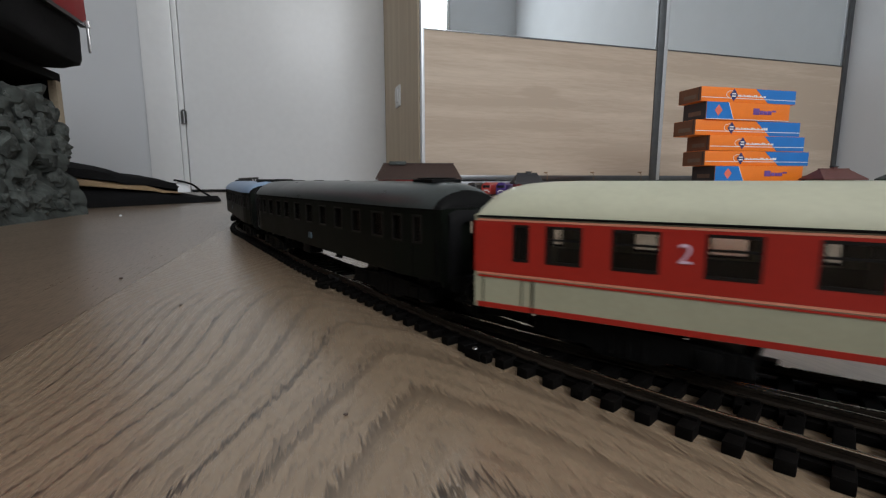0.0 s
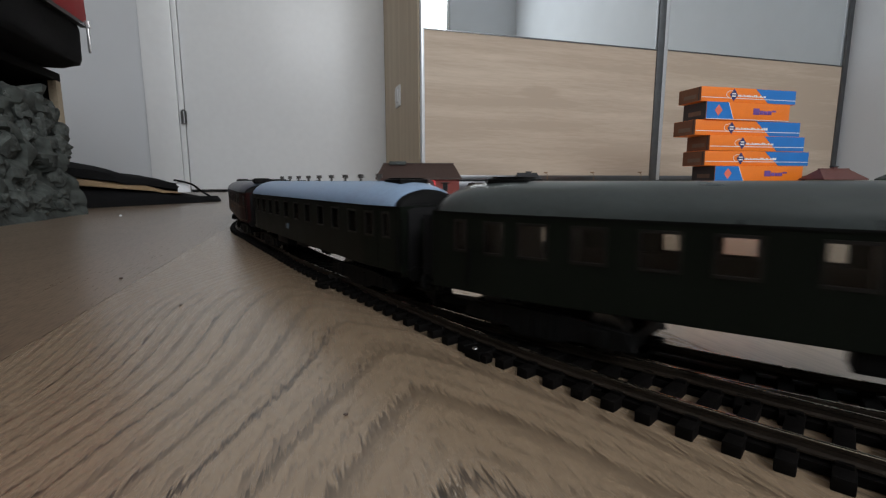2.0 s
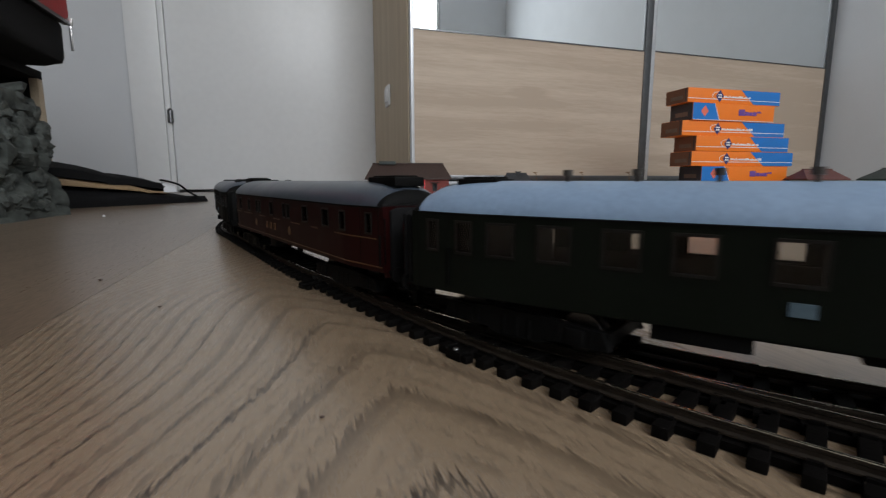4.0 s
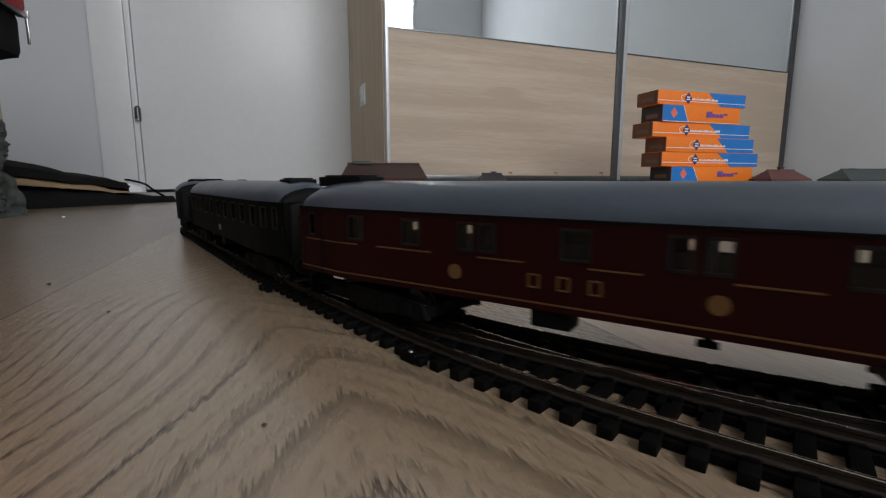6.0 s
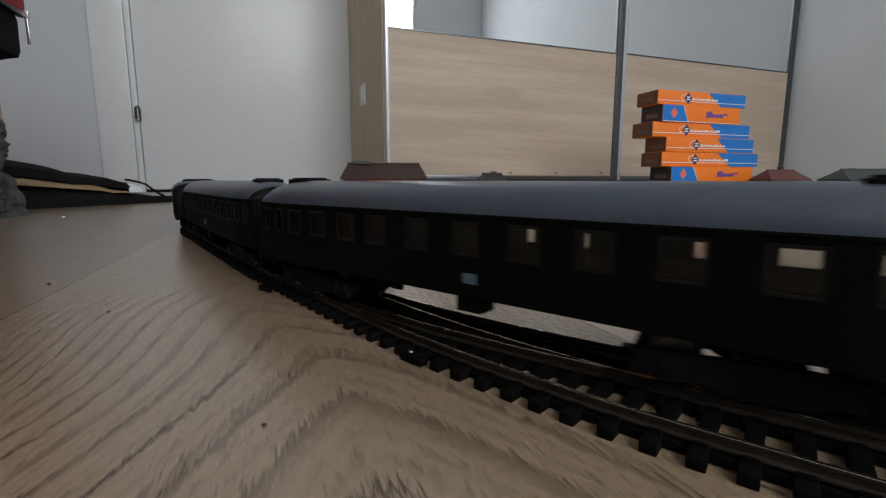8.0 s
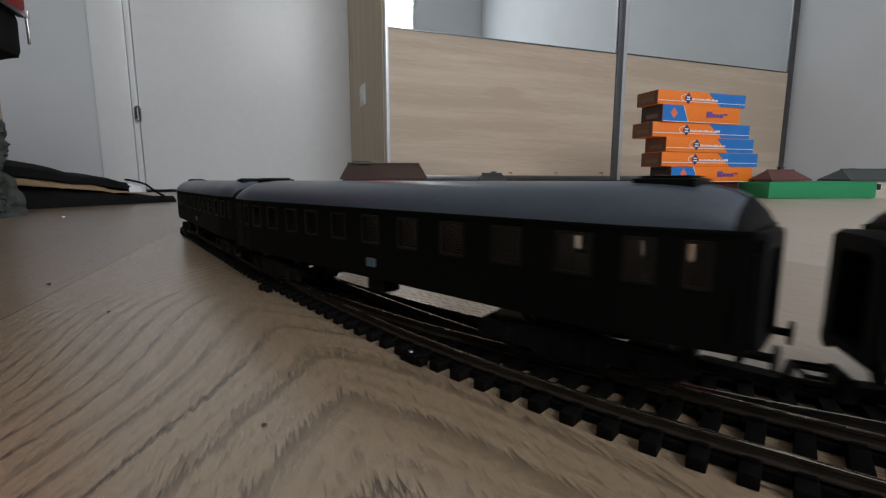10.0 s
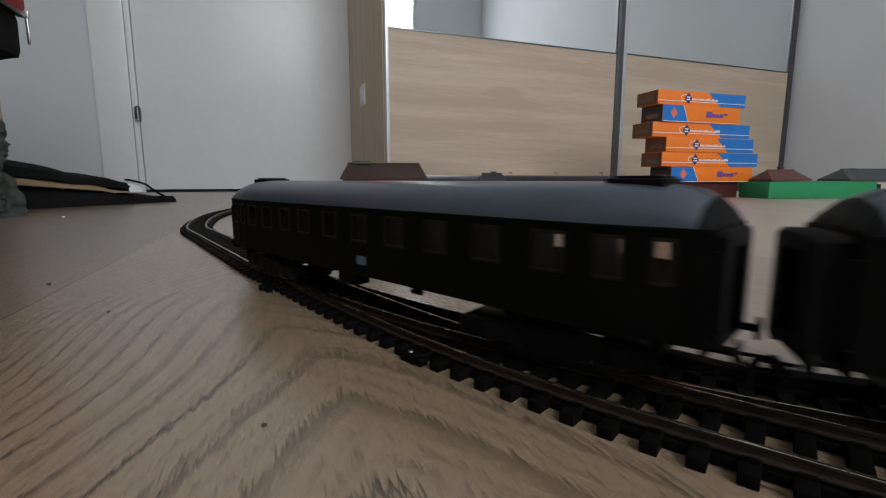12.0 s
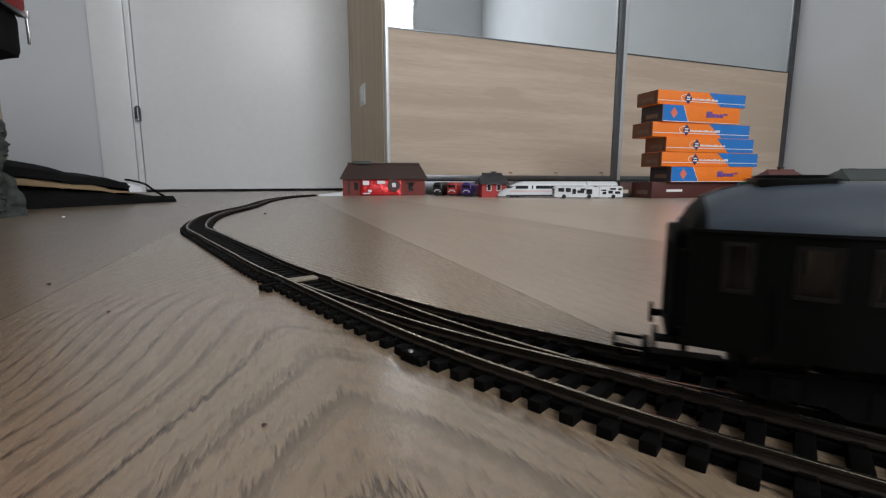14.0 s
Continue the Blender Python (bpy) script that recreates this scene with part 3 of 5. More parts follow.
def model_house(m, long, deep, eave, ridge, wall, roof, label, chimney=None, windows=(), overhang=0.008, low=0.0):
    h = thing("model_house", m, label, "model building", "model houses")
    bm = bmesh.new()
    add_box(bm, 0, long, 0, deep, low, eave - 0.0005)
    part("wall", bm, wall, h)
    k = (ridge - eave) / (deep / 2)
    low_z = eave - k * overhang
    hip = min(0.016, long * 0.10)
    for s in (0, 1):     # two long slopes with drawn-in ridge ends
        bm = bmesh.new()
        y0, y1 = (-overhang, deep / 2) if s == 0 else (deep + overhang, deep / 2)
        foot = [(-overhang, y0, low_z), (long + overhang, y0, low_z), (long - hip, y1, ridge), (hip, y1, ridge)]
        under, upper = [bm.verts.new(p) for p in foot], [bm.verts.new((x, y, z + 0.003)) for x, y, z in foot]
        bm.faces.new(under)
        bm.faces.new(upper)
        for a in range(4):
            b = (a + 1) % 4
            bm.faces.new([under[a], under[b], upper[b], upper[a]])
        part("roof", bm, roof, h)
    for x0, x1 in ((-overhang, hip), (long + overhang, long - hip)):
        bm = bmesh.new()
        foot = [(x0, -overhang, low_z), (x0, deep + overhang, low_z), (x1, deep / 2, ridge)]
        under, upper = [bm.verts.new(p) for p in foot], [bm.verts.new((x, y, z + 0.003)) for x, y, z in foot]
        bm.faces.new(under)
        bm.faces.new(upper)
        for a in range(3):
            b = (a + 1) % 3
            bm.faces.new([under[a], under[b], upper[b], upper[a]])
        part("hip", bm, roof, h)
    part("ridge_cap", boxes((hip - 0.002, long - hip + 0.002, deep / 2 - 0.003, deep / 2 + 0.003, ridge + 0.001, ridge + 0.0045), bevel=0.001), roof, h)
    for y in (-overhang - 0.0012, deep + overhang):
        part("eaves_board", boxes((-overhang, long + overhang, y, y + 0.0012, low_z - 0.001, low_z + 0.0028)), roof, h)
    if chimney:
        x, w, t = chimney
        c = part("chimney", boxes((x - w / 2, x + w / 2, deep / 2 - w / 2, deep / 2 + w / 2, ridge - 0.004, ridge + t)), roof, h)
        part("chimney_cap", boxes((x - w / 2 - 0.002, x + w / 2 + 0.002, deep / 2 - w / 2 - 0.002, deep / 2 + w / 2 + 0.002, ridge + t, ridge + t + 0.002)), M_ROOFGREY, c)
    for x, z, w, t, fm in windows:
        win = part("window", boxes((x, x + w, -0.0016, 0, z, z + 0.0015), (x, x + w, -0.0016, 0, z + t - 0.0015, z + t), (x, x + 0.0015, -0.0016, 0, z, z + t),
                                   (x + w - 0.0015, x + w, -0.0016, 0, z, z + t)), fm, h)
        part("pane", boxes((x + 0.0015, x + w - 0.0015, -0.0006, 0.0, z + 0.0015, z + t - 0.0015)), M_TINT, win)
    return h


long_house = model_house(pose(-0.318, 1.475, 0, 0, 0, 8), 0.262, 0.085, 0.060, 0.101, M_BRICKRED, M_ROOFBROWN, "long dark red model shed with a brown roof",
                         windows=((0.035, 0.018, 0.013, 0.024, M_ROOFBROWN), (0.208, 0.014, 0.016, 0.026, M_ROOFBROWN)))
part("awning", boxes((0.202, 0.230, -0.010, 0, 0.041, 0.043)), M_ROOFBROWN, long_house)
part("loading_door", boxes((0.016, 0.024, -0.001, 0, 0.004, 0.046)), M_ROOFBROWN, long_house)
part("skylight", boxes((0.036, 0.090, 0.030, 0.050, 0.100, 0.1105), bevel=0.001), M_ROOFGREEN, long_house, "pale grey roof lantern")

packet = thing("foil_packet", pose(-0.318, 1.475, 0, 0, 0, 8) @ pose(0.055, -0.012, 0.001, -14), "crumpled red and white foil packet against the shed", "packet")
bm = bmesh.new()
bmesh.ops.create_grid(bm, x_segments=26, y_segments=12, size=1.0)
for w in bm.verts:
    x, z = w.co.x, w.co.y
    bulge = 0.006 * max(0, 1 - x * x) ** 0.5 * max(0, 1 - z * z) ** 0.5
    w.co = (0.065 + x * 0.064, -bulge - 0.0025 * noise.noise(Vector((x * 5, z * 4, 2))), 0.028 + z * 0.027)
back = bmesh.ops.duplicate(bm, geom=bm.faces[:])
for w in [g for g in back["geom"] if isinstance(g, bmesh.types.BMVert)]:
    w.co.y = 0.0035
bmesh.ops.holes_fill(bm, edges=bm.edges[:])
part("pouch", bm, mat("red_foil", (0.55, 0.015, 0.02), 0.22, 0.35, 0.2, 40, 0.002), packet)
for x, z, w, t, m in ((0.018, 0.038, 0.020, 0.014, M_WHITE), (0.030, 0.012, 0.012, 0.008, M_WHITE), (0.066, 0.040, 0.026, 0.010, M_WHITE), (0.020, 0.004, 0.022, 0.004, M_WHITE)):
    part("print_bar", boxes((x - w / 2, x + w / 2, -0.0095, -0.0075, z - t / 2, z + t / 2), bevel=0.0006), m, packet)
bm = bmesh.new()
add_cyl(bm, (0.106, -0.0085, 0.030), (0.106, -0.0055, 0.030), 0.020, n=24)
part("print_disc", bm, mat("dark_print", (0.05, 0.012, 0.014), 0.6, 0, 0.3, 120), packet, "dark round print")
part("print_blot", boxes((0.100, 0.112, -0.0098, -0.0085, 0.024, 0.038), bevel=0.0006), M_WHITE, packet)

model_house(pose(0.112, 1.335, 0, 0, 0, 6), 0.070, 0.062, 0.044, 0.066, M_BRIGHT, M_ROOFGREY, "small bright red model cottage with a dark roof", (0.040, 0.012, 0.006),
            ((0.014, 0.018, 0.013, 0.020, M_WHITE), (0.043, 0.018, 0.013, 0.020, M_WHITE)))


def hull(m, name, label, category, sections, paint, group=""):
    """A model vehicle's shell from rows of (x, half width, foot, shoulder, top)."""
    t = thing(name, m, label, category, group)
    bm = bmesh.new()
    rows = []
    for x, w, foot, sh, top in sections:
        prof = [(-w, foot), (-w * 1.02, (foot + sh) / 2), (-w * 0.97, sh), (-w * 0.62, top - (top - sh) * 0.25), (0, top), (w * 0.62, top - (top - sh) * 0.25), (w * 0.97, sh),
                (w * 1.02, (foot + sh) / 2), (w, foot)]
        rows.append([bm.verts.new((x, y, z)) for y, z in prof])
    for a, b in zip(rows, rows[1:]):
        for i in range(9):
            bm.faces.new([a[i], a[(i + 1) % 9], b[(i + 1) % 9], b[i]])
    bm.faces.new(rows[0])
    bm.faces.new(rows[-1][::-1])
    part("shell", bm, paint, t)
    return t


def wheels(t, xs, w, r, name="wheel"):
    for x in xs:
        for y in (-w, w):
            bm = bmesh.new()
            add_cyl(bm, (x, y - 0.002, r), (x, y + 0.002, r), r, n=16)
            add_cyl(bm, (x, y - 0.0025, r), (x, y + 0.0025, r), r * 0.5, n=12)
            part(name, bm, M_RUBBER, t)


def express(m, long, nose, label):
    s = [(0, 0.005, 0.004, 0.008, 0.010), (0.006, 0.010, 0.003, 0.013, 0.0165), (0.018, 0.0135, 0.003, 0.0185, 0.0235), (0.034, 0.016, 0.003, 0.026, 0.033), (0.054, 0.017, 0.003, 0.033, 0.0415), (0.074, 0.017, 0.003, 0.036, 0.0455)] if nose else \
        [(0, 0.017, 0.003, 0.036, 0.0455)]
    t = hull(m, "model_express_train", label, "model train", s + [(long, 0.017, 0.003, 0.036, 0.0455)], M_PVC, "white express train cars")
    for a, b in (((0.048, 0.084), (0.094, 0.0985), (0.106, 0.170), (0.174, long - 0.008)) if nose else ((0.006, 0.070), (0.074, 0.132), (0.138, 0.143))):
        part("window", boxes((a, b, -0.0178, -0.0166, 0.0245, 0.0335), bevel=0.0004), M_TINT, t)
    part("red_line", boxes((0.030 if nose else 0.002, long - 0.001, -0.0177, -0.0168, 0.0175, 0.0188)), M_PINKRED, t, "thin red waist line")
    part("skirt", boxes((0.022 if nose else 0.002, long - 0.002, -0.0172, 0.0172, 0.0028, 0.0075)), M_ROOFGREY, t)
    if nose:
        part("windscreen", boxes((0.026, 0.044, -0.0148, 0.0148, 0.0255, 0.0325), bevel=0.002), M_TINT, t)
    wheels(t, (0.04, 0.055, long - 0.03, long - 0.015) if nose else (0.015, 0.03, long - 0.02), 0.009, 0.0052)


express(pose(0.158, 1.335, 0, 0, 0, 2), 0.252, True, "white high-speed model train car with a pointed nose")
express(pose(0.412, 1.344, 0, 0, 0, 2), 0.150, False, "white high-speed model train car with dark windows")

bus = hull(pose(0.300, 1.262, 0, 0, 0, 1), "model_bus", "white articulated model bus with black pictures", "model bus",
           [(0, 0.012, 0.005, 0.026, 0.030), (0.004, 0.0138, 0.003, 0.030, 0.033), (0.108, 0.0138, 0.003, 0.030, 0.033), (0.110, 0.012, 0.004, 0.028, 0.031), (0.120, 0.012, 0.004, 0.028, 0.031),
            (0.122, 0.0138, 0.003, 0.030, 0.033), (0.184, 0.0138, 0.003, 0.030, 0.033), (0.186, 0.012, 0.005, 0.026, 0.030)], M_PVC)
part("windscreen", boxes((-0.0012, 0.004, -0.0120, 0.0120, 0.012, 0.026), bevel=0.0008), M_TINT, bus)
rnd = random.Random(8)
for x, w, z, t in ((0.010, 0.016, 0.018, 0.010), (0.030, 0.014, 0.017, 0.011), (0.048, 0.010, 0.012, 0.014), (0.062, 0.018, 0.014, 0.008), (0.070, 0.014, 0.022, 0.005), (0.086, 0.016, 0.011, 0.014),
                   (0.126, 0.014, 0.020, 0.004), (0.130, 0.010, 0.011, 0.007), (0.146, 0.012, 0.013, 0.008), (0.150, 0.016, 0.023, 0.005), (0.164, 0.014, 0.012, 0.007), (0.172, 0.010, 0.022, 0.005)):
    part("picture_blot", boxes((x, x + w, -0.0148, -0.0136, z, z + t), bevel=0.0005), M_TINT, bus)
wheels(bus, (0.026, 0.094, 0.160), 0.0125, 0.0055)


def small_loco(m, paint, label, bar):
    t = hull(m, "model_locomotive", label, "model locomotive", [(0, 0.014, 0.008, 0.026, 0.034), (0.004, 0.0165, 0.006, 0.034, 0.0425), (0.120, 0.0165, 0.006, 0.034, 0.0425), (0.124, 0.014, 0.008, 0.026, 0.034)],
             paint, "small locomotives")
    part("windscreen", boxes((-0.001, 0.004, -0.011, 0.011, 0.026, 0.034), bevel=0.0008), M_TINT, t)
    part("chassis", boxes((0.004, 0.120, -0.014, 0.014, 0.002, 0.0075)), M_ROOFGREY, t)
    part("number_bar", boxes((-0.0012, 0.0006, -0.007, 0.007, 0.017, 0.020)), bar, t)
    for y in (-0.009, 0.009):
        part("headlight", boxes((-0.0014, 0.001, y - 0.0022, y + 0.0022, 0.0125, 0.0160), bevel=0.0006), M_WHITE, t)
    wheels(t, (0.02, 0.035, 0.09, 0.105), 0.0085, 0.0050)


small_loco(pose(-0.018, 1.475, 0, 0, 0, 74), mat("loco_black", (0.015, 0.013, 0.014), 0.4, 0, 0.2, 90), "black model locomotive end with a white sign", M_WHITE)
small_loco(pose(0.027, 1.440, 0, 0, 0, 72), mat("loco_red", (0.36, 0.035, 0.030), 0.4, 0, 0.12, 90), "faded red model locomotive seen from its end", M_WHITE)
small_loco(pose(0.070, 1.395, 0, 0, 0, 72), mat("loco_violet", (0.050, 0.022, 0.17), 0.35, 0, 0.15, 90), "violet model locomotive seen from its end", M_WHITE)

wagon = thing("model_wagon", pose(0.500, 1.335, 0, 0, 0, 8), "brown model goods wagon with a pale sign", "model wagon")
part("body", boxes((0, 0.085, -0.016, 0.016, 0.010, 0.042), bevel=0.001), mat("wagon_brown", (0.075, 0.028, 0.020), 0.6, 0, 0.25, 120), wagon)
part("roof", boxes((-0.001, 0.086, -0.017, 0.017, 0.042, 0.0455), bevel=0.0015), M_ROOFGREY, wagon)
part("chassis", boxes((0.003, 0.082, -0.012, 0.012, 0.005, 0.010)), M_ROOFGREY, wagon)
part("sign", boxes((0.010, 0.026, -0.0170, -0.0160, 0.012, 0.022)), M_CREAMWALL, wagon)
wheels(wagon, (0.018, 0.067), 0.0085, 0.0055)


def lamp_post(x, y, turn):
    t = thing("model_street_lamp", pose(x, y, 0, 0, 0, turn), "thin tan model street lamp on the floor", "model lamp", "model street lamps")
    m = mat("lamp_tan", (0.25, 0.15, 0.08), 0.5, 0.3, 0.15, 200)
    bm = bmesh.new()
    add_cyl(bm, (0, 0, 0), (0, 0, 0.068), 0.0011, 0.0008, n=8)
    add_cyl(bm, (0, 0, 0.067), (-0.007, 0, 0.073), 0.0008, n=8)
    part("post", bm, m, t)
    part("lamp_head", boxes((-0.011, 0.001, -0.0022, 0.0022, 0.0715, 0.0745), bevel=0.0007), m, t)
    bm = bmesh.new()
    add_cyl(bm, (0, 0, 0), (0, 0, 0.002), 0.005, 0.004, n=14)
    part("foot", bm, M_ROOFGREY, t)


for x, y, a in ((0.222, 1.50, 0), (0.372, 1.52, 10), (0.520, 1.52, -5)):
    lamp_post(x, y, a)

model_house(pose(0.890, 1.26, 0.046, 0, 0, 6), 0.098, 0.060, 0.009, 0.028, M_CREAMWALL, mat("model_red_brown_roof", (0.12, 0.045, 0.038), 0.6, 0, 0.2, 150, 0.0006),
            "small cream model station with a red-brown roof", (0.049, 0.010, 0.008), ((0.010, 0.001, 0.016, 0.006, M_WHITE), (0.080, 0.001, 0.016, 0.006, M_WHITE)), 0.010)
bank = thing("grass_board", pose(0.868, 1.235, 0, 0, 0, 6), "bright green model grass board on a raised base", "model terrain")
bm = bmesh.new()
bmesh.ops.create_grid(bm, x_segments=40, y_segments=16, size=1.0)
for w in bm.verts:
    x, y = w.co.x, w.co.y
    edge = min(1.0, (1 - max(abs(x), abs(y))) * 6)
    w.co = (0.16 + 0.16 * x, 0.055 + 0.055 * y, 0.046 + (0.0012 * noise.noise(Vector((x * 30, y * 14, 0))) - 0.004 * (1 - edge)))
part("grass", bm, M_GRASS, bank, "bright green grass mat")
part("base", boxes((0.0, 0.32, 0.0, 0.11, 0, 0.0440), bevel=0.004), M_GRASS, bank)
model_house(pose(1.118, 1.28, 0, 0, 0, 6), 0.22, 0.085, 0.052, 0.077, M_CREAMWALL, M_ROOFGREEN, "long pale model hall with a grey-green roof", (0.050, 0.006, 0.003),
            ((0.03, 0.02, 0.02, 0.02, M_WHITE), (0.08, 0.02, 0.02, 0.02, M_WHITE), (0.13, 0.02, 0.02, 0.02, M_WHITE)), 0.007)

card = thing("white_strip", pose(-0.392, 1.428, 0, 0, 0, 30), "white plastic strip lying at the end of the track", "plastic strip")
bm = bmesh.new()
add_prism(bm, [(0, 0.0), (0.085, 0.0), (0.085, 0.011), (0.078, 0.011), (0, 0.0035)], 0, 0.03, "Y")
part("ramp", bm, M_PVC, card)

# ---- left side: papier-mache rock, soft case, bag on a low shelf ----
M_ROCK = mat("grey_green_rock", (0.042, 0.048, 0.043), 0.9, 0, 0.55, 22, 0.004, 5)
rock = thing("rock_model", pose(-0.585, 0.638, 0, 0, 0, 0), "grey-green papier-mache rock face of a model tunnel", "model rock")
bm = bmesh.new()
bmesh.ops.create_cube(bm, size=1.0)
bmesh.ops.subdivide_edges(bm, edges=bm.edges[:], cuts=34, use_grid_fill=True)
for w in bm.verts:
    x, y, z = w.co.x + 0.5, w.co.y + 0.5, w.co.z + 0.5
    p = Vector((-0.30 * (1 - x) + 0.085 * (1 - y), -0.245 * (1 - y), 0.190 * z))
    p.x -= 0.034 * z * x
    p.z -= 0.020 * x * z * (0.6 + 0.4 * y)
    q = p * 34
    d, pts = noise.voronoi(Vector((q.x, q.y, q.z * 1.3)))
    cell = noise.cell(pts[0] * 3.1)
    n = Vector((x - 0.5, y - 0.5, (z - 0.5) * 0.6)).normalized()
    amp = 0.012 * (cell - 0.3) + 0.020 * min(0.35, d[1] - d[0]) + 0.007 * noise.noise(p * 50) + 0.002 * noise.noise(p * 130)
    if z < 0.02:
        amp = max(amp, 0.0)
        w.co = (p.x + n.x * amp, p.y + n.y * amp, 0.0)
    else:
        w.co = p + n * amp
        w.co.z = max(w.co.z, 0.001)
part("rock_face", bm, M_ROCK, rock)
M_STONE = mat("pale_stone_chips", (0.050, 0.056, 0.051), 0.95, 0, 0.6, 40, 0.004, 5)
rnd = random.Random(21)
for k in range(46):
    f, z = rnd.random(), 0.008 + 0.150 * rnd.random()
    size = 0.008 + 0.013 * rnd.random()
    bm = bmesh.new()
    bmesh.ops.create_icosphere(bm, subdivisions=3, radius=1.0)
    off = Vector((k * 3.1, k * 1.7, 0))
    for w in bm.verts:
        w.co = Vector((w.co.x * 0.55, w.co.y, w.co.z * 0.75)) * size * (1 + 0.55 * noise.noise(w.co * 1.3 + off) + 0.28 * noise.noise(w.co * 3.5 + off) + 0.12 * noise.noise(w.co * 9 + off))
    part("stone", bm, M_STONE, rock, m=pose(0.080 * (1 - f) - 0.004 - 0.031 * (z / 0.19), -0.245 * (1 - f), max(z, size * 0.75), rnd.uniform(-30, 30), rnd.uniform(-20, 20), 19 + rnd.uniform(-25, 25)))
pebble = tagged(part("paper_crumb", boxes((-0.0016, 0.0016, -0.001, 0.001, 0, 0.0016), bevel=0.0004), M_PVC, None, "", pose(-0.505, 0.612, 0, 0, 0, 25)), "tiny white paper crumb on the floor", "crumb")

M_CLOTH = mat("black_nylon", (0.006, 0.006, 0.0065), 0.85, 0, 0.35, 60, 0.0015, 30, spec=0.15)
M_TAN = mat("tan_trim", (0.25, 0.17, 0.09), 0.6, 0, 0.15, 60, 0.0006)
case = thing("soft_case", pose(-0.612, 1.062, 0, 0, 0, 0), "flat black soft case with a tan edge and strap", "bag")
AX, SIDE = Vector((-0.31, -0.95)).normalized(), Vector((-0.95, 0.31)).normalized()


def case_shell(low, high, inset, l0=0.0, l1=0.62):
    """Long pillow: rows across, from the thin end to the thick one."""
    bm = bmesh.new()
    rows = []
    for i in range(25):
        f = i / 24
        s = l0 + (l1 - l0) * f
        top = 0.020 + 0.068 * min(1, max(0, (s - 0.02) / 0.33)) ** 0.8
        wide = 0.10 + 0.20 * min(1, s / 0.25)
        row = []
        for j in range(17):
            a = math.pi * j / 16
            c, r = math.cos(a), math.sin(a)
            across = (0.5 - 0.5 * math.copysign(abs(c) ** 0.55, c)) * (wide - 2 * inset) + inset
            z = top * (low + (high - low) * (r ** 0.5)) + 0.007 * noise.noise(Vector((s * 16, j * 0.35, low * 9)))
            p = AX * s + SIDE * across
            row.append(bm.verts.new((p.x, p.y, max(0.0, z))))
        for j in range(16, -1, -1):
            a = math.pi * j / 16
            c = math.cos(a)
            across = (0.5 - 0.5 * math.copysign(abs(c) ** 0.55, c)) * (wide - 2 * inset) + inset
            p = AX * s + SIDE * across
            row.append(bm.verts.new((p.x, p.y, max(0.0, top * low - 0.0005))))
        rows.append(row)
    for a, b in zip(rows, rows[1:]):
        for j in range(34):
            bm.faces.new([a[j], a[(j + 1) % 34], b[(j + 1) % 34], b[j]])
    bm.faces.new(rows[0])
    bm.faces.new(rows[-1][::-1])
    return bm


part("lower_half", case_shell(0.0, 0.56, 0.0), M_CLOTH, case)
part("tan_edge", case_shell(0.52, 0.72, 0.004, 0.10), M_TAN, case, "tan bound edge")
part("upper_half", case_shell(0.70, 1.08, 0.003, 0.08), M_CLOTH, case)
bm = bmesh.new()
last = None
pts = [AX * (0.115 - 0.085 * k / 10) + SIDE * (-0.002 + 0.004 * math.sin(k)) for k in range(11)]
for k, p in enumerate(pts):
    z = 0.050 - 0.036 * (k / 10) ** 1.4 + 0.003 * math.sin(k / 10 * math.pi)
    q = (p.x, p.y - 0.006, z)
    if last:
        add_cyl(bm, last, q, 0.0022, n=8)
    last = q
part("strap", bm, M_CLOTH, case, "thin black strap")
p = AX * 0.095 + SIDE * 0.002
part("tag", boxes((-0.014, 0.014, -0.001, 0.001, 0.0, 0.022), bevel=0.0006), M_PVC, case, "small pale tag", pose(p.x, p.y, 0.024, -12, 0, 70))

M_PLY = mat("pale_plywood", (0.42, 0.34, 0.24), 0.6, 0, 0.12, 40)
M_BOARD = mat("black_board", (0.005, 0.005, 0.005), 0.8, 0, 0.3, 60, spec=0.1)
shelf = thing("low_shelf", pose(-0.742, 0.80, 0, 0, 0, 19), "low black shelf with a pale plywood post", "shelf")
part("top_board", boxes((-0.50, 0.0, -0.50, 0.0, 0.222, 0.236), bevel=0.001), M_BOARD, shelf)
part("back_board", boxes((-0.27, -0.255, -0.50, -0.004, 0, 0.222)), M_BOARD, shelf)
part("end_board", boxes((-0.255, -0.0135, -0.014, -0.004, 0, 0.222)), M_BOARD, shelf)
for x, y in ((-0.0130, -0.016), (-0.0130, -0.50), (-0.50, -0.50), (-0.50, -0.016)):
    part("post", boxes((x, x + 0.013, y, y + 0.016, 0, 0.222), bevel=0.0008), M_PLY, shelf, "pale plywood post")
for z, r in ((0.128, 0.0075), (0.106, 0.0048)):
    bm = bmesh.new()
    add_cyl(bm, (0.0, -0.008, z), (0.004, -0.008, z), r, r * 0.8, n=16)
    part("knob", bm, M_PLASTIC, shelf)

bag = thing("travel_bag", pose(-0.685, 0.800, 0.237, 0, 0, 19), "black travel bag with a red upper part and zip", "bag")


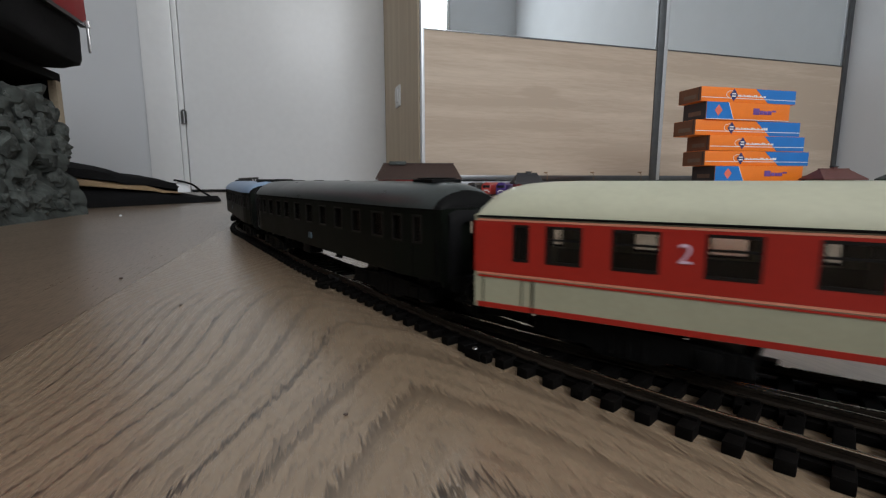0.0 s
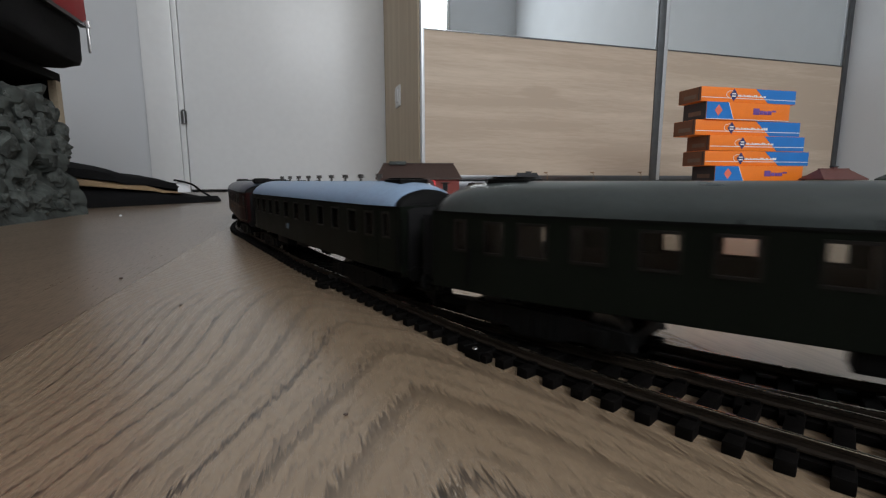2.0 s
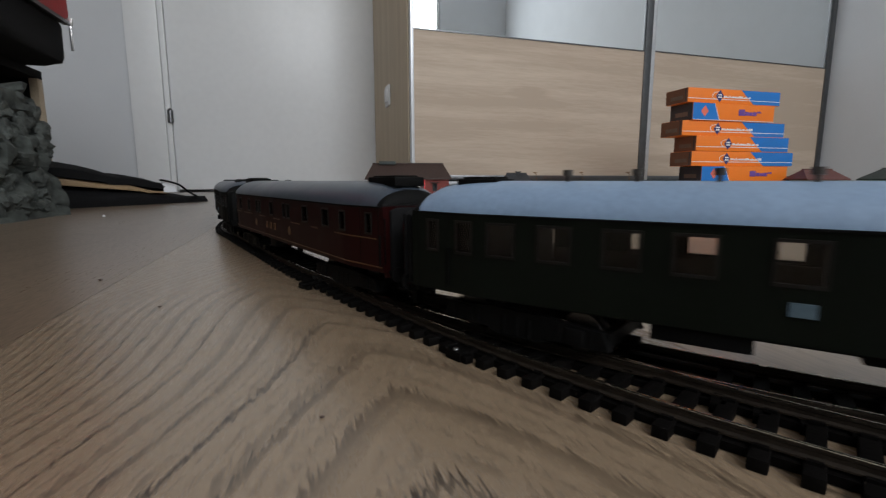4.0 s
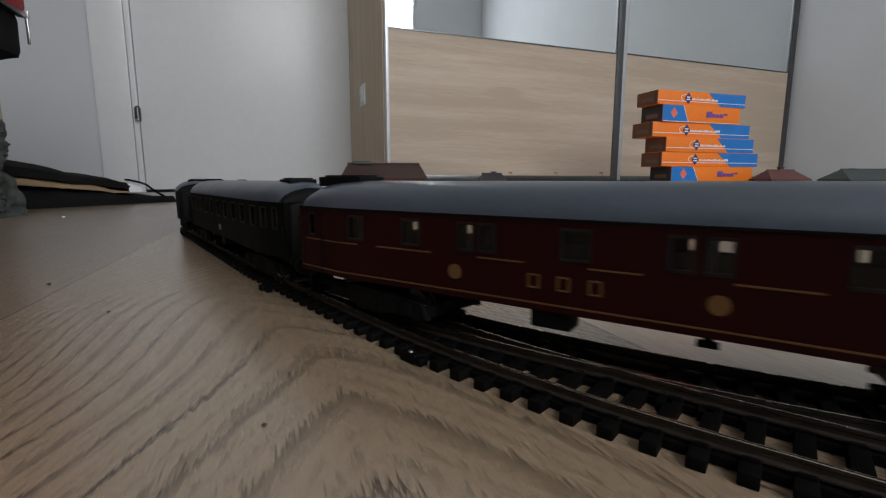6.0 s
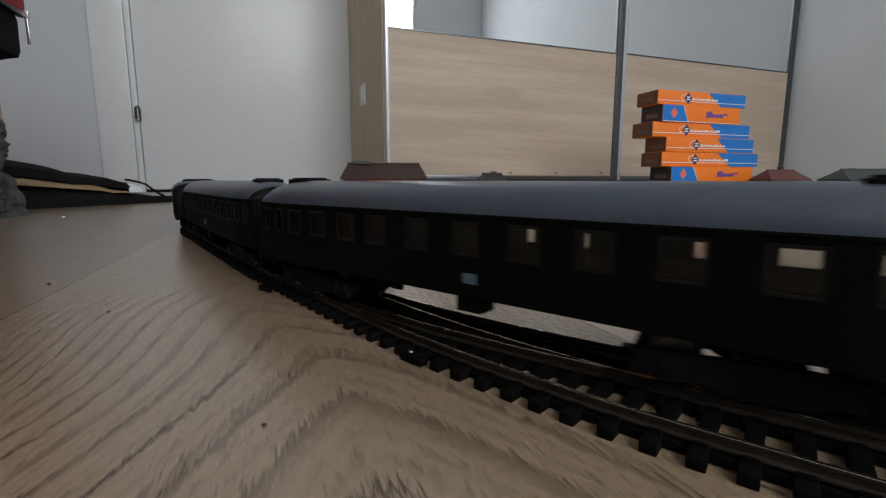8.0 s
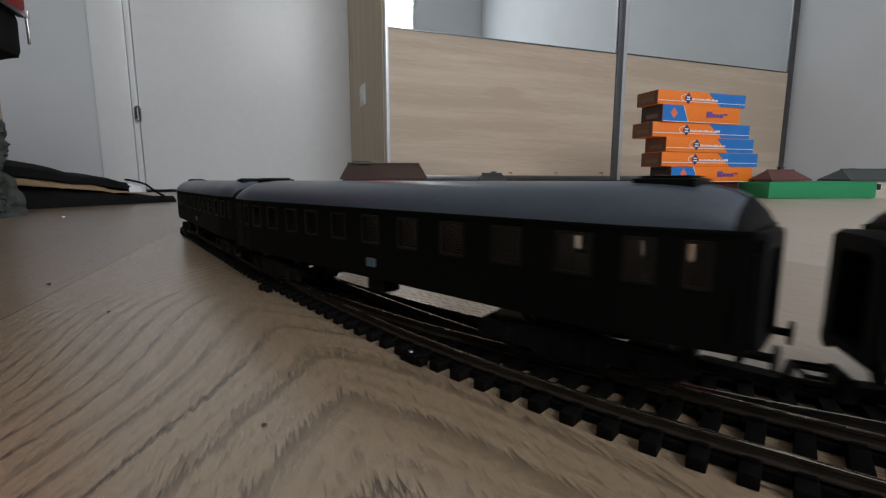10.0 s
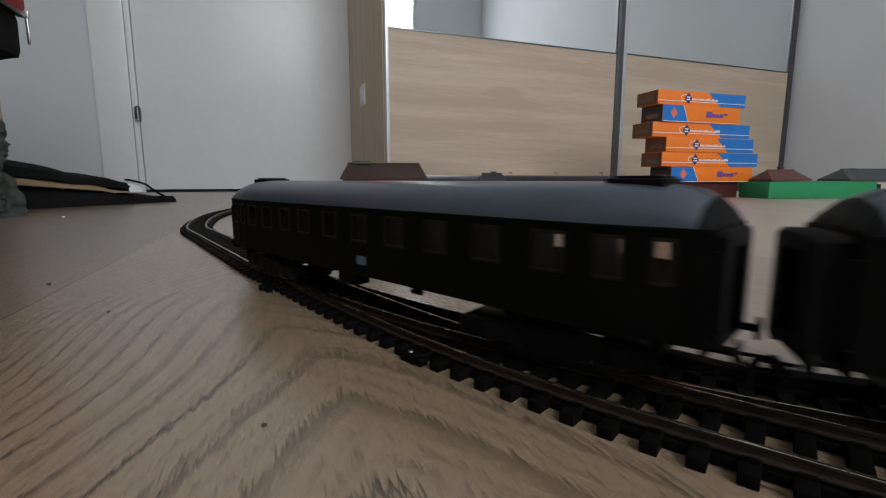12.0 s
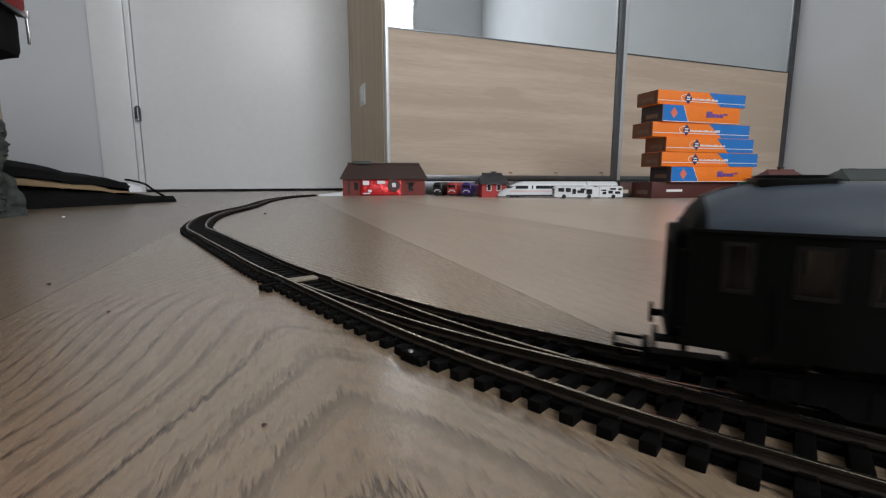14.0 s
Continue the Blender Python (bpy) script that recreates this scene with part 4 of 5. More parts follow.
def soft_box(x0, x1, y0, y1, z0, z1, r):
    bm = bmesh.new()
    bmesh.ops.create_cube(bm, size=1.0)
    bmesh.ops.subdivide_edges(bm, edges=bm.edges[:], cuts=14, use_grid_fill=True)
    for w in bm.verts:
        p = Vector(((x0 + x1) / 2 + w.co.x * (x1 - x0), (y0 + y1) / 2 + w.co.y * (y1 - y0), (z0 + z1) / 2 + w.co.z * (z1 - z0)))
        q = Vector((min(max(p.x, x0 + r), x1 - r), min(max(p.y, y0 + r), y1 - r), min(max(p.z, z0 + r), z1 - r)))
        if (p - q).length > 1e-6:
            p = q + (p - q).normalized() * r
        if p.z > z0 + 0.01:
            p += Vector((noise.noise(p * 14), noise.noise(p * 14 + Vector((5, 0, 0))), 0)) * 0.006
        w.co = p
    return bm


part("black_base", soft_box(-0.42, 0.0, -0.38, 0.0, 0, 0.085, 0.022), M_CLOTH, bag, "black lower part")
part("red_top", soft_box(-0.415, 0.006, -0.376, 0.003, 0.074, 0.36, 0.010), mat("red_nylon", (0.30, 0.012, 0.015), 0.6, 0, 0.15, 50, 0.001, 30), bag, "red upper part")
part("zip", boxes((-0.002, 0.0075, -0.36, -0.012, 0.071, 0.077)), M_PLASTIC, bag)
bm = bmesh.new()
add_box(bm, -0.002, 0.002, -0.005, -0.002, 0.026, 0.070, bevel=0.0008)
add_box(bm, -0.004, 0.004, -0.006, -0.001, 0.066, 0.078, bevel=0.001)
part("zip_pull", bm, mat("bright_steel", (0.62, 0.62, 0.62), 0.3, 1.0, 0.1, 200), bag, "steel zip pull", pose(0.0085, -0.010, 0.004))

# crumbs on the floor
for x, y, r in ((-0.1864, 0.2128, 0.0011), (-0.1251, 0.1668, 0.0008), (-0.258, 0.6676, 0.0022), (-0.22, 0.428, 0.0012), (-0.036, 0.0865, 0.0006)):
    bm = bmesh.new()
    bmesh.ops.create_icosphere(bm, subdivisions=1, radius=r)
    for w in bm.verts:
        w.co = Vector((w.co.x, w.co.y * 0.8, (w.co.z + r) * 0.5)) * (1 + 0.3 * noise.noise(w.co * 3000))
        w.co.z = max(0, w.co.z)
    tagged(part("crumb", bm, M_ROOFBROWN, None, "", pose(x, y, 0)), "tiny dark crumb of dirt on the floor", "crumb", "crumbs")


# ---- the train ----
TRAVELLED = [(0, 0.003), (0.6, 0.0628), (1.3, 0.1380), (2.0, 0.2200), (2.6, 0.2932), (3.0, 0.3455), (3.2, 0.3715), (5.3, 0.5805), (6.0, 0.6500), (7.0, 0.7390), (7.4, 0.7790), (8.0, 0.8450), (8.2, 0.8675),
             (10.3, 1.0726), (10.6, 1.1058), (11.5, 1.2043), (12.0, 1.2695), (12.5, 1.3255), (13.5, 1.4303), (14.0, 1.4768)]


def travelled(t):
    """How far the train has come; the hand-set speed wavers a little."""
    def slope(i):
        lo, hi = max(0, i - 1), min(len(TRAVELLED) - 1, i + 1)
        return (TRAVELLED[hi][1] - TRAVELLED[lo][1]) / (TRAVELLED[hi][0] - TRAVELLED[lo][0])
    i = max(k for k in range(len(TRAVELLED) - 1) if TRAVELLED[k][0] <= t or k == 0)
    (ta, a), (tb, b) = TRAVELLED[i], TRAVELLED[i + 1]
    w = tb - ta
    f = (t - ta) / w
    return a * (1 + 2 * f) * (1 - f) ** 2 + slope(i) * w * f * (1 - f) ** 2 + b * f * f * (3 - 2 * f) + slope(i + 1) * w * f * f * (f - 1)


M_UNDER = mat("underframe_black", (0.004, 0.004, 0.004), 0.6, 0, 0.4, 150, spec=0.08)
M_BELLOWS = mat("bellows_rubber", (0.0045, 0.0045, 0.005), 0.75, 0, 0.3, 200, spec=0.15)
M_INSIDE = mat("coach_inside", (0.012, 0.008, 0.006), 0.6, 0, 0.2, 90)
M_WHEEL = mat("wheel_steel", (0.10, 0.095, 0.09), 0.35, 0.9, 0.2, 200)
M_FRAME = mat("window_frame_brown", (0.0045, 0.0034, 0.0028), 0.45, 0, 0.2, 200, spec=0.3)
HALF, SILL, GUTTER, RIDGE = 0.0166, 0.0170, 0.0400, 0.0488


def roof_half_height(y):
    a = abs(y) / HALF
    return GUTTER + (RIDGE - GUTTER) * (1 - a ** 2.6) ** 0.62 if a < 1 else GUTTER


DRAWN_IN = 0.023     # how far from its ends a coach begins to narrow


def narrowed(bm, h, deep=0.0036):
    """Draws the last stretch of a coach's sides in towards its ends."""
    for w in bm.verts:
        over = abs(w.co.x) - (h - DRAWN_IN)
        if over > 0:
            w.co.y -= math.copysign(deep * over / DRAWN_IN, w.co.y)
    return bm


def lengths(a, b, h):
    """The stretch from a to b, cut where the coach begins to narrow."""
    cuts = [a] + [x for x in (-h + DRAWN_IN, h - DRAWN_IN) if a + 1e-5 < x < b - 1e-5] + [b]
    return list(zip(cuts, cuts[1:]))


def coach_roof(bm, length):
    """Arched roof, drawn in and lowered at both ends."""
    rows = []
    xs = [-length / 2 + v for v in (0.0004, 0.0012, 0.0030, 0.0060, 0.0105, 0.0165, DRAWN_IN)]
    xs = xs + [-v for v in xs[::-1]]
    fall = [0.10, 0.42, 0.66, 0.83, 0.93, 0.98, 1.0]
    fall = fall + fall[::-1]
    ys = [HALF * math.sin(math.pi / 2 * (k / 10 - 1) * 1.0) for k in range(21)]
    for x, f in zip(xs, fall):
        top = [bm.verts.new((x, y * (0.97 + 0.03 * f) * 1.02, GUTTER + (roof_half_height(y) - GUTTER) * f)) for y in ys]
        rows.append(top)
    for i, (a, b) in enumerate(zip(rows, rows[1:])):
        for k in range(len(ys) - 1):
            bm.faces.new([a[k], a[k + 1], b[k + 1], b[k]]).material_index = 1 if i in (0, 1, 11, 12) else 0
    bm.faces.new(rows[0]).material_index = 1
    bm.faces.new(rows[-1][::-1]).material_index = 1
    for a, b in zip(rows, rows[1:]):
        bm.faces.new([a[0], b[0], b[-1], a[-1]])


def wheel_mesh():
    bm = bmesh.new()
    for y in (-0.0075, 0.0075):
        s = 1 if y > 0 else -1
        add_cyl(bm, (0, y - 0.0012, 0), (0, y + 0.0012, 0), 0.0052, n=20)
        add_cyl(bm, (0, y - s * 0.0012, 0), (0, y - s * 0.0018, 0), 0.0060, n=20)
        for k in range(6):
            a = k * math.pi / 3
            add_cyl(bm, (0.003 * math.cos(a), y + s * 0.0011, 0.003 * math.sin(a)), (0.003 * math.cos(a), y + s * 0.0014, 0.003 * math.sin(a)), 0.0006, n=6)
    add_cyl(bm, (0, -0.0105, 0), (0, 0.0105, 0), 0.0009, n=8)
    return mesh_of("wheelset", bm, M_WHEEL)


WHEEL = wheel_mesh()


def bogie_mesh():
    bm = bmesh.new()
    for y in (-0.0118, 0.0118):
        add_prism(bm, [(-0.026, 0.0080), (-0.024, 0.0124), (-0.008, 0.0135), (0.008, 0.0135), (0.024, 0.0124), (0.026, 0.0080), (0.010, 0.0075),
                       (0.007, 0.0062), (-0.007, 0.0058), (-0.010, 0.0075)], y - 0.0010, y + 0.0010, "Y")
        for x in (-0.0172, 0.0172):
            add_box(bm, x - 0.0024, x + 0.0024, y - 0.0018, y + 0.0018, 0.0080, 0.0122, bevel=0.0004)
            for dx in (-0.0042, 0.0042):
                add_cyl(bm, (x + dx, y, 0.0078), (x + dx, y, 0.0125), 0.0012, n=8)
        for x in (-0.004, 0, 0.004):
            add_cyl(bm, (x, y, 0.0066), (x, y, 0.0118), 0.0013, n=8)
    add_box(bm, -0.006, 0.006, -0.0115, 0.0115, 0.0095, 0.0140)
    add_box(bm, -0.0255, -0.0235, -0.0115, 0.0115, 0.0085, 0.0120)
    add_box(bm, 0.0235, 0.0255, -0.0115, 0.0115, 0.0085, 0.0120)
    for x in (-0.029, 0.029):
        add_box(bm, min(x, x * 0.75), max(x, x * 0.75), -0.0015, 0.0015, 0.0075, 0.0090)
    return mesh_of("bogie", bm, M_UNDER)


BOGIE = bogie_mesh()
coaches = []


def pierced_sheet(bm, xs, zs, y0, y1, holes):
    """One upright sheet of even thickness with window holes in its middle row."""
    made = {}

    def corner(i, k, y):
        if (i, k, y) not in made:
            made[i, k, y] = bm.verts.new((xs[i], y, zs[k]))
        return made[i, k, y]

    def solid(i, k):
        if not (0 <= i < len(xs) - 1 and 0 <= k < len(zs) - 1):
            return False
        mid = (xs[i] + xs[i + 1]) / 2
        return k != 1 or not any(a < mid < b for a, b in holes)

    for i in range(len(xs) - 1):
        for k in range(len(zs) - 1):
            if not solid(i, k):
                continue
            ring = [(i, k), (i + 1, k), (i + 1, k + 1), (i, k + 1)]
            bm.faces.new([corner(*p, y0) for p in ring])
            bm.faces.new([corner(*p, y1) for p in ring[::-1]])
            for (p, q), (di, dk) in zip(zip(ring, ring[1:] + ring[:1]), ((0, -1), (1, 0), (0, 1), (-1, 0))):
                if not solid(i + di, k + dk):
                    bm.faces.new([corner(*p, y0), corner(*p, y1), corner(*q, y1), corner(*q, y0)])


def coach(length, s_front, label, paint, roof_mat, windows, z_win=(0.0283, 0.0378), bands=(), vents="none", skirt=0.0, gangway=True, reach=(0.0032, 0.0032), roof_box=True, hung=((-0.024, 0.026, 0.0048), (0.002, 0.008, 0.0055), (0.030, 0.0022, 0.0028))):
    """windows: rows of (place along the side from the front, width)."""
    c = thing("passenger_coach", pose(0, 0, 0), label, "train coach", "coaches of the train")
    h = length / 2
    zb, zt = z_win

    def taper(bm):
        return bm if paint is P_CREAM else narrowed(bm, h)

    for s in (-1, 1):
        y0, y1 = (-HALF, -HALF + 0.0012) if s < 0 else (HALF - 0.0012, HALF)
        bm = bmesh.new()
        z0 = SILL - skirt
        edges = sorted([(h - a - w, h - a) for a, w in windows])
        xs = sorted({-h, -h + DRAWN_IN, h - DRAWN_IN, h, *[x for e in edges for x in e]})
        pierced_sheet(bm, xs, (z0, zb, zt, GUTTER), y0, y1, edges)
        side = part("body_side", taper(bm), paint, c)
        for a, b in edges:
            yo = y0 - 0.00025 if s < 0 else y1 - 0.0006
            bm = bmesh.new()
            f = 0.0007
            for r in ((a, b, yo, yo + 0.00085, zb, zb + f), (a, b, yo, yo + 0.00085, zt - f, zt), (a, a + f, yo, yo + 0.00085, zb + f, zt - f),
                      (b - f, b, yo, yo + 0.00085, zb + f, zt - f)):
                add_box(bm, *r)
            if b - a > 0.0083 and paint is P_CREAM:
                add_box(bm, a + f, b - f, yo, yo + 0.00085, zb + (zt - zb) * 0.62, zb + (zt - zb) * 0.62 + 0.0005)
            part("window", taper(bm), M_FRAME, side)
            part("pane", taper(boxes((a, b, (y0 + y1) / 2 - 0.0002, (y0 + y1) / 2 + 0.0002, zb, zt))), M_GLASS, side)
        for zc, hh, m, *runs in bands:
            yy = (y0 - 0.0002, y0) if s < 0 else (y1, y1 + 0.0002)
            for xa, xb in runs or [(-h + 0.001, h - 0.001)]:
                part("stripe", taper(boxes(*[(p, q, *yy, zc - hh / 2, zc + hh / 2) for p, q in lengths(xa, xb, h)])), m, side)
        yy = (y0 - 0.0004, y0 + 0.0002) if s < 0 else (y1 - 0.0002, y1 + 0.0004)
        part("gutter", taper(boxes(*[(p, q, *yy, GUTTER - 0.0006, GUTTER) for p, q in lengths(-h + 0.001, h - 0.001, h)])), M_UNDER, side)
        for x in (-h + 0.008, h - 0.008):
            ya = y0 - 0.0001 if s < 0 else y1
            part("door_line", taper(boxes((x - 0.0056, x - 0.0053, ya, ya + 0.0001, z0, GUTTER - 0.001), (x + 0.0053, x + 0.0056, ya, ya + 0.0001, z0, GUTTER - 0.001))), M_UNDER, side)
            yb = y0 - 0.0007 if s < 0 else y1 + 0.0002
            if paint is not P_CREAM:
                part("grab_rail", taper(boxes((x + 0.0065, x + 0.0069, yb, yb + 0.0005, 0.019, 0.030))), M_UNDER, side)
    bm = bmesh.new()
    coach_roof(bm, length)
    roof = part("roof", taper(bm), roof_mat, c)
    roof.data.materials.append(roof_mat if roof_mat is R_CREAM else M_UNDER)
    for e in (-1, 1):
        bm = bmesh.new()
        xa, xb = (h - 0.0014, h - 0.0002) if e > 0 else (-h + 0.0002, -h + 0.0014)
        add_box(bm, xa, xb, -HALF + 0.0012, -0.0045, SILL - 0.002, GUTTER)
        add_box(bm, xa, xb, 0.0045, HALF - 0.0012, SILL - 0.002, GUTTER)
        add_box(bm, xa, xb, -0.0045, 0.0045, 0.037, GUTTER)
        part("end_wall", taper(bm), paint, c)
        if paint is not P_CREAM:
            for y in (-0.0128, 0.0128):
                bm, xr = bmesh.new(), e * (h + 0.0011)
                add_cyl(bm, (xr, y, 0.0200), (xr, y, 0.0360), 0.00022, n=6)
                for z in (0.0202, 0.0358):
                    add_cyl(bm, (e * (h - 0.0004), y, z), (xr, y, z), 0.00022, n=6)
                part("handrail", bm, M_UNDER, c)
        if gangway:
            bm = bmesh.new()
            last = None
            for k in range(9):
                x, o = e * (h - 0.0006 + (reach[0] if e < 0 else reach[1]) * k / 8), 0.0006 * (k % 2)
                ring = [bm.verts.new((x, y, z)) for y, z in ((-0.0098 - o, 0.0165), (0.0098 + o, 0.0165), (0.0098 + o, 0.0380 + o), (0.0075, 0.0390 + o), (-0.0075, 0.0390 + o), (-0.0098 - o, 0.0380 + o))]
                ring += [bm.verts.new((x, y, z)) for y, z in ((-0.0062, 0.0180), (0.0062, 0.0180), (0.0062, 0.0350), (0.0045, 0.0360), (-0.0045, 0.0360), (-0.0062, 0.0350))]
                if last:
                    for a, b in [(q, (q + 1) % 6) for q in range(6)]:
                        bm.faces.new([last[a], last[b], ring[b], ring[a]])
                        bm.faces.new([last[b + 6], last[a + 6], ring[a + 6], ring[b + 6]])
                if k in (0, 8):
                    for a, b in [(q, (q + 1) % 6) for q in range(6)]:
                        bm.faces.new([ring[a], ring[b], ring[b + 6], ring[a + 6]])
                last = ring
            part("gangway", bm, M_BELLOWS, c, "black folded rubber gangway")
        bm = bmesh.new()
        for y in (-0.0100, 0.0100):
            add_cyl(bm, (e * (h - 0.001), y, 0.0168), (e * (h + 0.0045), y, 0.0168), 0.0009, n=10)
            add_cyl(bm, (e * (h + 0.0042), y, 0.0168), (e * (h + 0.0050), y, 0.0168), 0.0026, n=14)
        part("buffer", bm, M_UNDER, c)
        part("coupling", boxes((min(e * (h - 0.01), e * (h + 0.0065)), max(e * (h - 0.01), e * (h + 0.0065)), -0.002, 0.002, 0.0085, 0.0105),
                               (min(e * (h + 0.005), e * (h + 0.0065)), max(e * (h + 0.005), e * (h + 0.0065)), -0.0045, 0.0045, 0.0080, 0.0125)), M_UNDER, c)
        bm = bmesh.new()
        for p, q in (((0.006, -0.0040, 0.0118), (0.0125, -0.0040, 0.0122)), ((0.006, 0.0040, 0.0118), (0.0125, 0.0040, 0.0122)), ((0.0125, -0.0042, 0.0122), (0.0125, 0.0042, 0.0122)),
                     ((0.006, 0, 0.0090), (0.0110, 0, 0.0086)), ((0.0110, 0, 0.0086), (0.0116, 0, 0.0112))):
            add_cyl(bm, (e * (h + p[0]), p[1], p[2]), (e * (h + q[0]), q[1], q[2]), 0.00045, n=6)
        part("coupling_hook", bm, M_UNDER, c)
    bm = bmesh.new()
    for a, b in lengths(-h + 0.001, h - 0.001, h):
        add_box(bm, a, b, -HALF + 0.0013, HALF - 0.0013, SILL - 0.0006, SILL + 0.0022)
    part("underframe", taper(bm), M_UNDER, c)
    for k, (x, w, drop) in enumerate(hung):
        bm = bmesh.new()
        if w < 0.005:
            add_cyl(bm, (x, -0.011, SILL - drop), (x, -0.011, SILL), w / 2, n=10)
            add_cyl(bm, (x - w, -0.011, SILL - drop), (x + w, -0.011, SILL - drop), w / 2.4, n=10)
        else:
            add_box(bm, x - w / 2, x + w / 2, -0.0150, -0.0080, SILL - drop, SILL, bevel=0.0004)
        part("equipment_box", bm, M_UNDER, c)
    bm = bmesh.new()
    add_box(bm, -h + 0.016, h - 0.016, 0.0055, 0.0061, SILL + 0.0022, zb + 0.001)
    for a, w in windows:
        x = h - a + 0.0022
        if -h + 0.02 < x < h - 0.02:
            add_box(bm, x - 0.0004, x + 0.0004, -HALF + 0.0014, 0.0055, SILL + 0.0022, GUTTER - 0.001)
        x = h - a - w / 2
        if abs(x) > h - 0.026:
            continue
        add_box(bm, x - 0.006, x + 0.006, -HALF + 0.003, 0.004, SILL + 0.0022, SILL + 0.0058)
    part("interior", bm, M_INSIDE, c, "brown moulded seats and partitions")
    if vents != "none":
        for k in range(-4, 5):
            x = 0.0057 + 0.0174 * k
            bm = bmesh.new()
            zz = roof_half_height(0.004)
            add_cyl(bm, (x, -0.004, zz - 0.001), (x, -0.004, zz + 0.0016), 0.0006, n=8)
            add_cyl(bm, (x, -0.004, zz + 0.0014), (x, -0.004, zz + 0.0030), 0.0013, n=10)
            part("ventilator", bm, M_WHEEL, roof)
    if roof_box:
        for e in (-1, 1):
            x, half, up = (e * 0.0985, 0.0105, 0.0014) if paint is P_MAROON else (e * 0.0905, 0.0065, 0.0006)
            part("roof_hood", boxes((x - half, x + half, -0.0062, 0.0062, RIDGE - 0.002, RIDGE + up), (x - half * 0.8, x + half * 0.8, -0.0050, 0.0050, RIDGE + up, RIDGE + up + 0.0006), bevel=0.0005), M_UNDER, roof, "dark folded bellows hood")
    piv = h - (0.041 if paint is P_CREAM else 0.0365)
    for e in (-1, 1):
        b = part("bogie", BOGIE, M_UNDER, c, m=pose(e * piv, 0, 0))
        for x in (-0.0172, 0.0172):
            part("wheelset", WHEEL, M_WHEEL, b, m=pose(x, 0, RAIL_TOP + 0.0052))
    coaches.append((c, length, s_front, piv))
    return c


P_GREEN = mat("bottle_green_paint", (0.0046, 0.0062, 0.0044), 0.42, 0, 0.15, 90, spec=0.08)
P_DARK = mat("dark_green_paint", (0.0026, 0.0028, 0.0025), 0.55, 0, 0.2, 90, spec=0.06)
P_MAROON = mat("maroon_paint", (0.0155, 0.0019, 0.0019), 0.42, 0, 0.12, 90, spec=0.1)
P_CREAM = mat("cream_paint", (0.33, 0.322, 0.228), 0.4, 0, 0.05, 90)
P_RED = mat("bright_red_paint", (0.32, 0.014, 0.007), 0.38, 0, 0.06, 90)
P_GOLD = mat("gold_lining", (0.12, 0.056, 0.016), 0.4, 0.2, 0.1, 200)
P_PINK = mat("salmon_lining", (0.62, 0.25, 0.16), 0.4, 0, 0.08, 200)
R_GREEN = mat("roof_dark_green_grey", (0.034, 0.042, 0.042), 0.30, 0, 0.15, 80)
R_BLUE = mat("roof_pale_blue_grey", (0.21, 0.30, 0.43), 0.42, 0, 0.08, 80)
R_GREY = mat("roof_slate_grey", (0.043, 0.055, 0.073), 0.32, 0, 0.12, 80)
R_CREAM = mat("roof_cream", (0.49, 0.49, 0.37), 0.4, 0, 0.05, 80)


def regular(length, n, w, margin=0.018, narrow=True):
    step = (length - 2 * margin) / n
    ws = [(margin + step * (k + 0.5) - w / 2, w) for k in range(n)]
    return ([(0.0055, 0.005)] if narrow else []) + ws + ([(length - 0.0105, 0.005)] if narrow else [])


red_coach = coach(0.250, 1.881 + 0.250, "cream and red express coach with a pale roof", P_CREAM, R_CREAM,
                  [(0.250 - a - w, w) for a, w in [(0.0108, 0.0043), (0.0194, 0.0088)] + [(0.0350 + 0.0188 * k, 0.0101) for k in range(10)] + [(0.2280, 0.0050)]],
                  bands=((0.0388, 0.0005, P_PINK), (0.0246, 0.0005, P_PINK), (0.0238, 0.0005, P_RED), (0.0160, 0.0014, P_RED)), roof_box=False, hung=((0.0, 0.02, 0.002),), skirt=0.0018)
for side in [o for o in red_coach.children if o.name.startswith("body_side")]:
    near = side.bound_box[0][1] < 0
    y = (-HALF - 0.00015, -HALF) if near else (HALF, HALF + 0.00015)
    h, x = 0.125, -0.125
    cut = sorted([(-h + a, -h + a + w) for a, w in [(0.0108, 0.0043), (0.0194, 0.0088)] + [(0.0350 + 0.0188 * k, 0.0101) for k in range(10)] + [(0.2280, 0.0050)]])
    rows = [(-h, h, *y, 0.0249, 0.0283), (-h, h, *y, 0.0378, 0.0385)]
    for a, b in cut + [(h, h)]:
        rows.append((x, a, *y, 0.0283, 0.0378))
        x = b
    part("red_band", boxes(*rows), P_RED, side, "bright red window band")
    if near:
        bpy.data.curves.new("class_number", "FONT")
        txt = bpy.data.curves["class_number"]
        txt.body, txt.size, txt.extrude, txt.align_x = "2", 0.0062, 0.00008, "CENTER"
        txt.materials.append(mat("class_number_white", (0.62, 0.45, 0.55), 0.5, 0, 0.05, 200))
        num = new("class_number", txt)
        num.parent = side
        num.matrix_basis = Matrix.Translation((-h + 0.0500, -HALF - 0.0003, 0.0312)) @ pose(0, 0, 0, 90, 0, 0)
        part("step_line", boxes((-h + 0.0160, -h + 0.0166, -HALF - 0.0002, -HALF, 0.0152, 0.0235)), M_UNDER, side)
LONG = 0.2175     # of most coaches
BAYS = [(-0.0890, 0.0062), (-0.0775, 0.0085), (-0.0630, 0.0090), (-0.0470, 0.0090)] + [(-0.0320 + 0.0180 * k, 0.0090) for k in range(7)] + [(0.0900, 0.0062)]
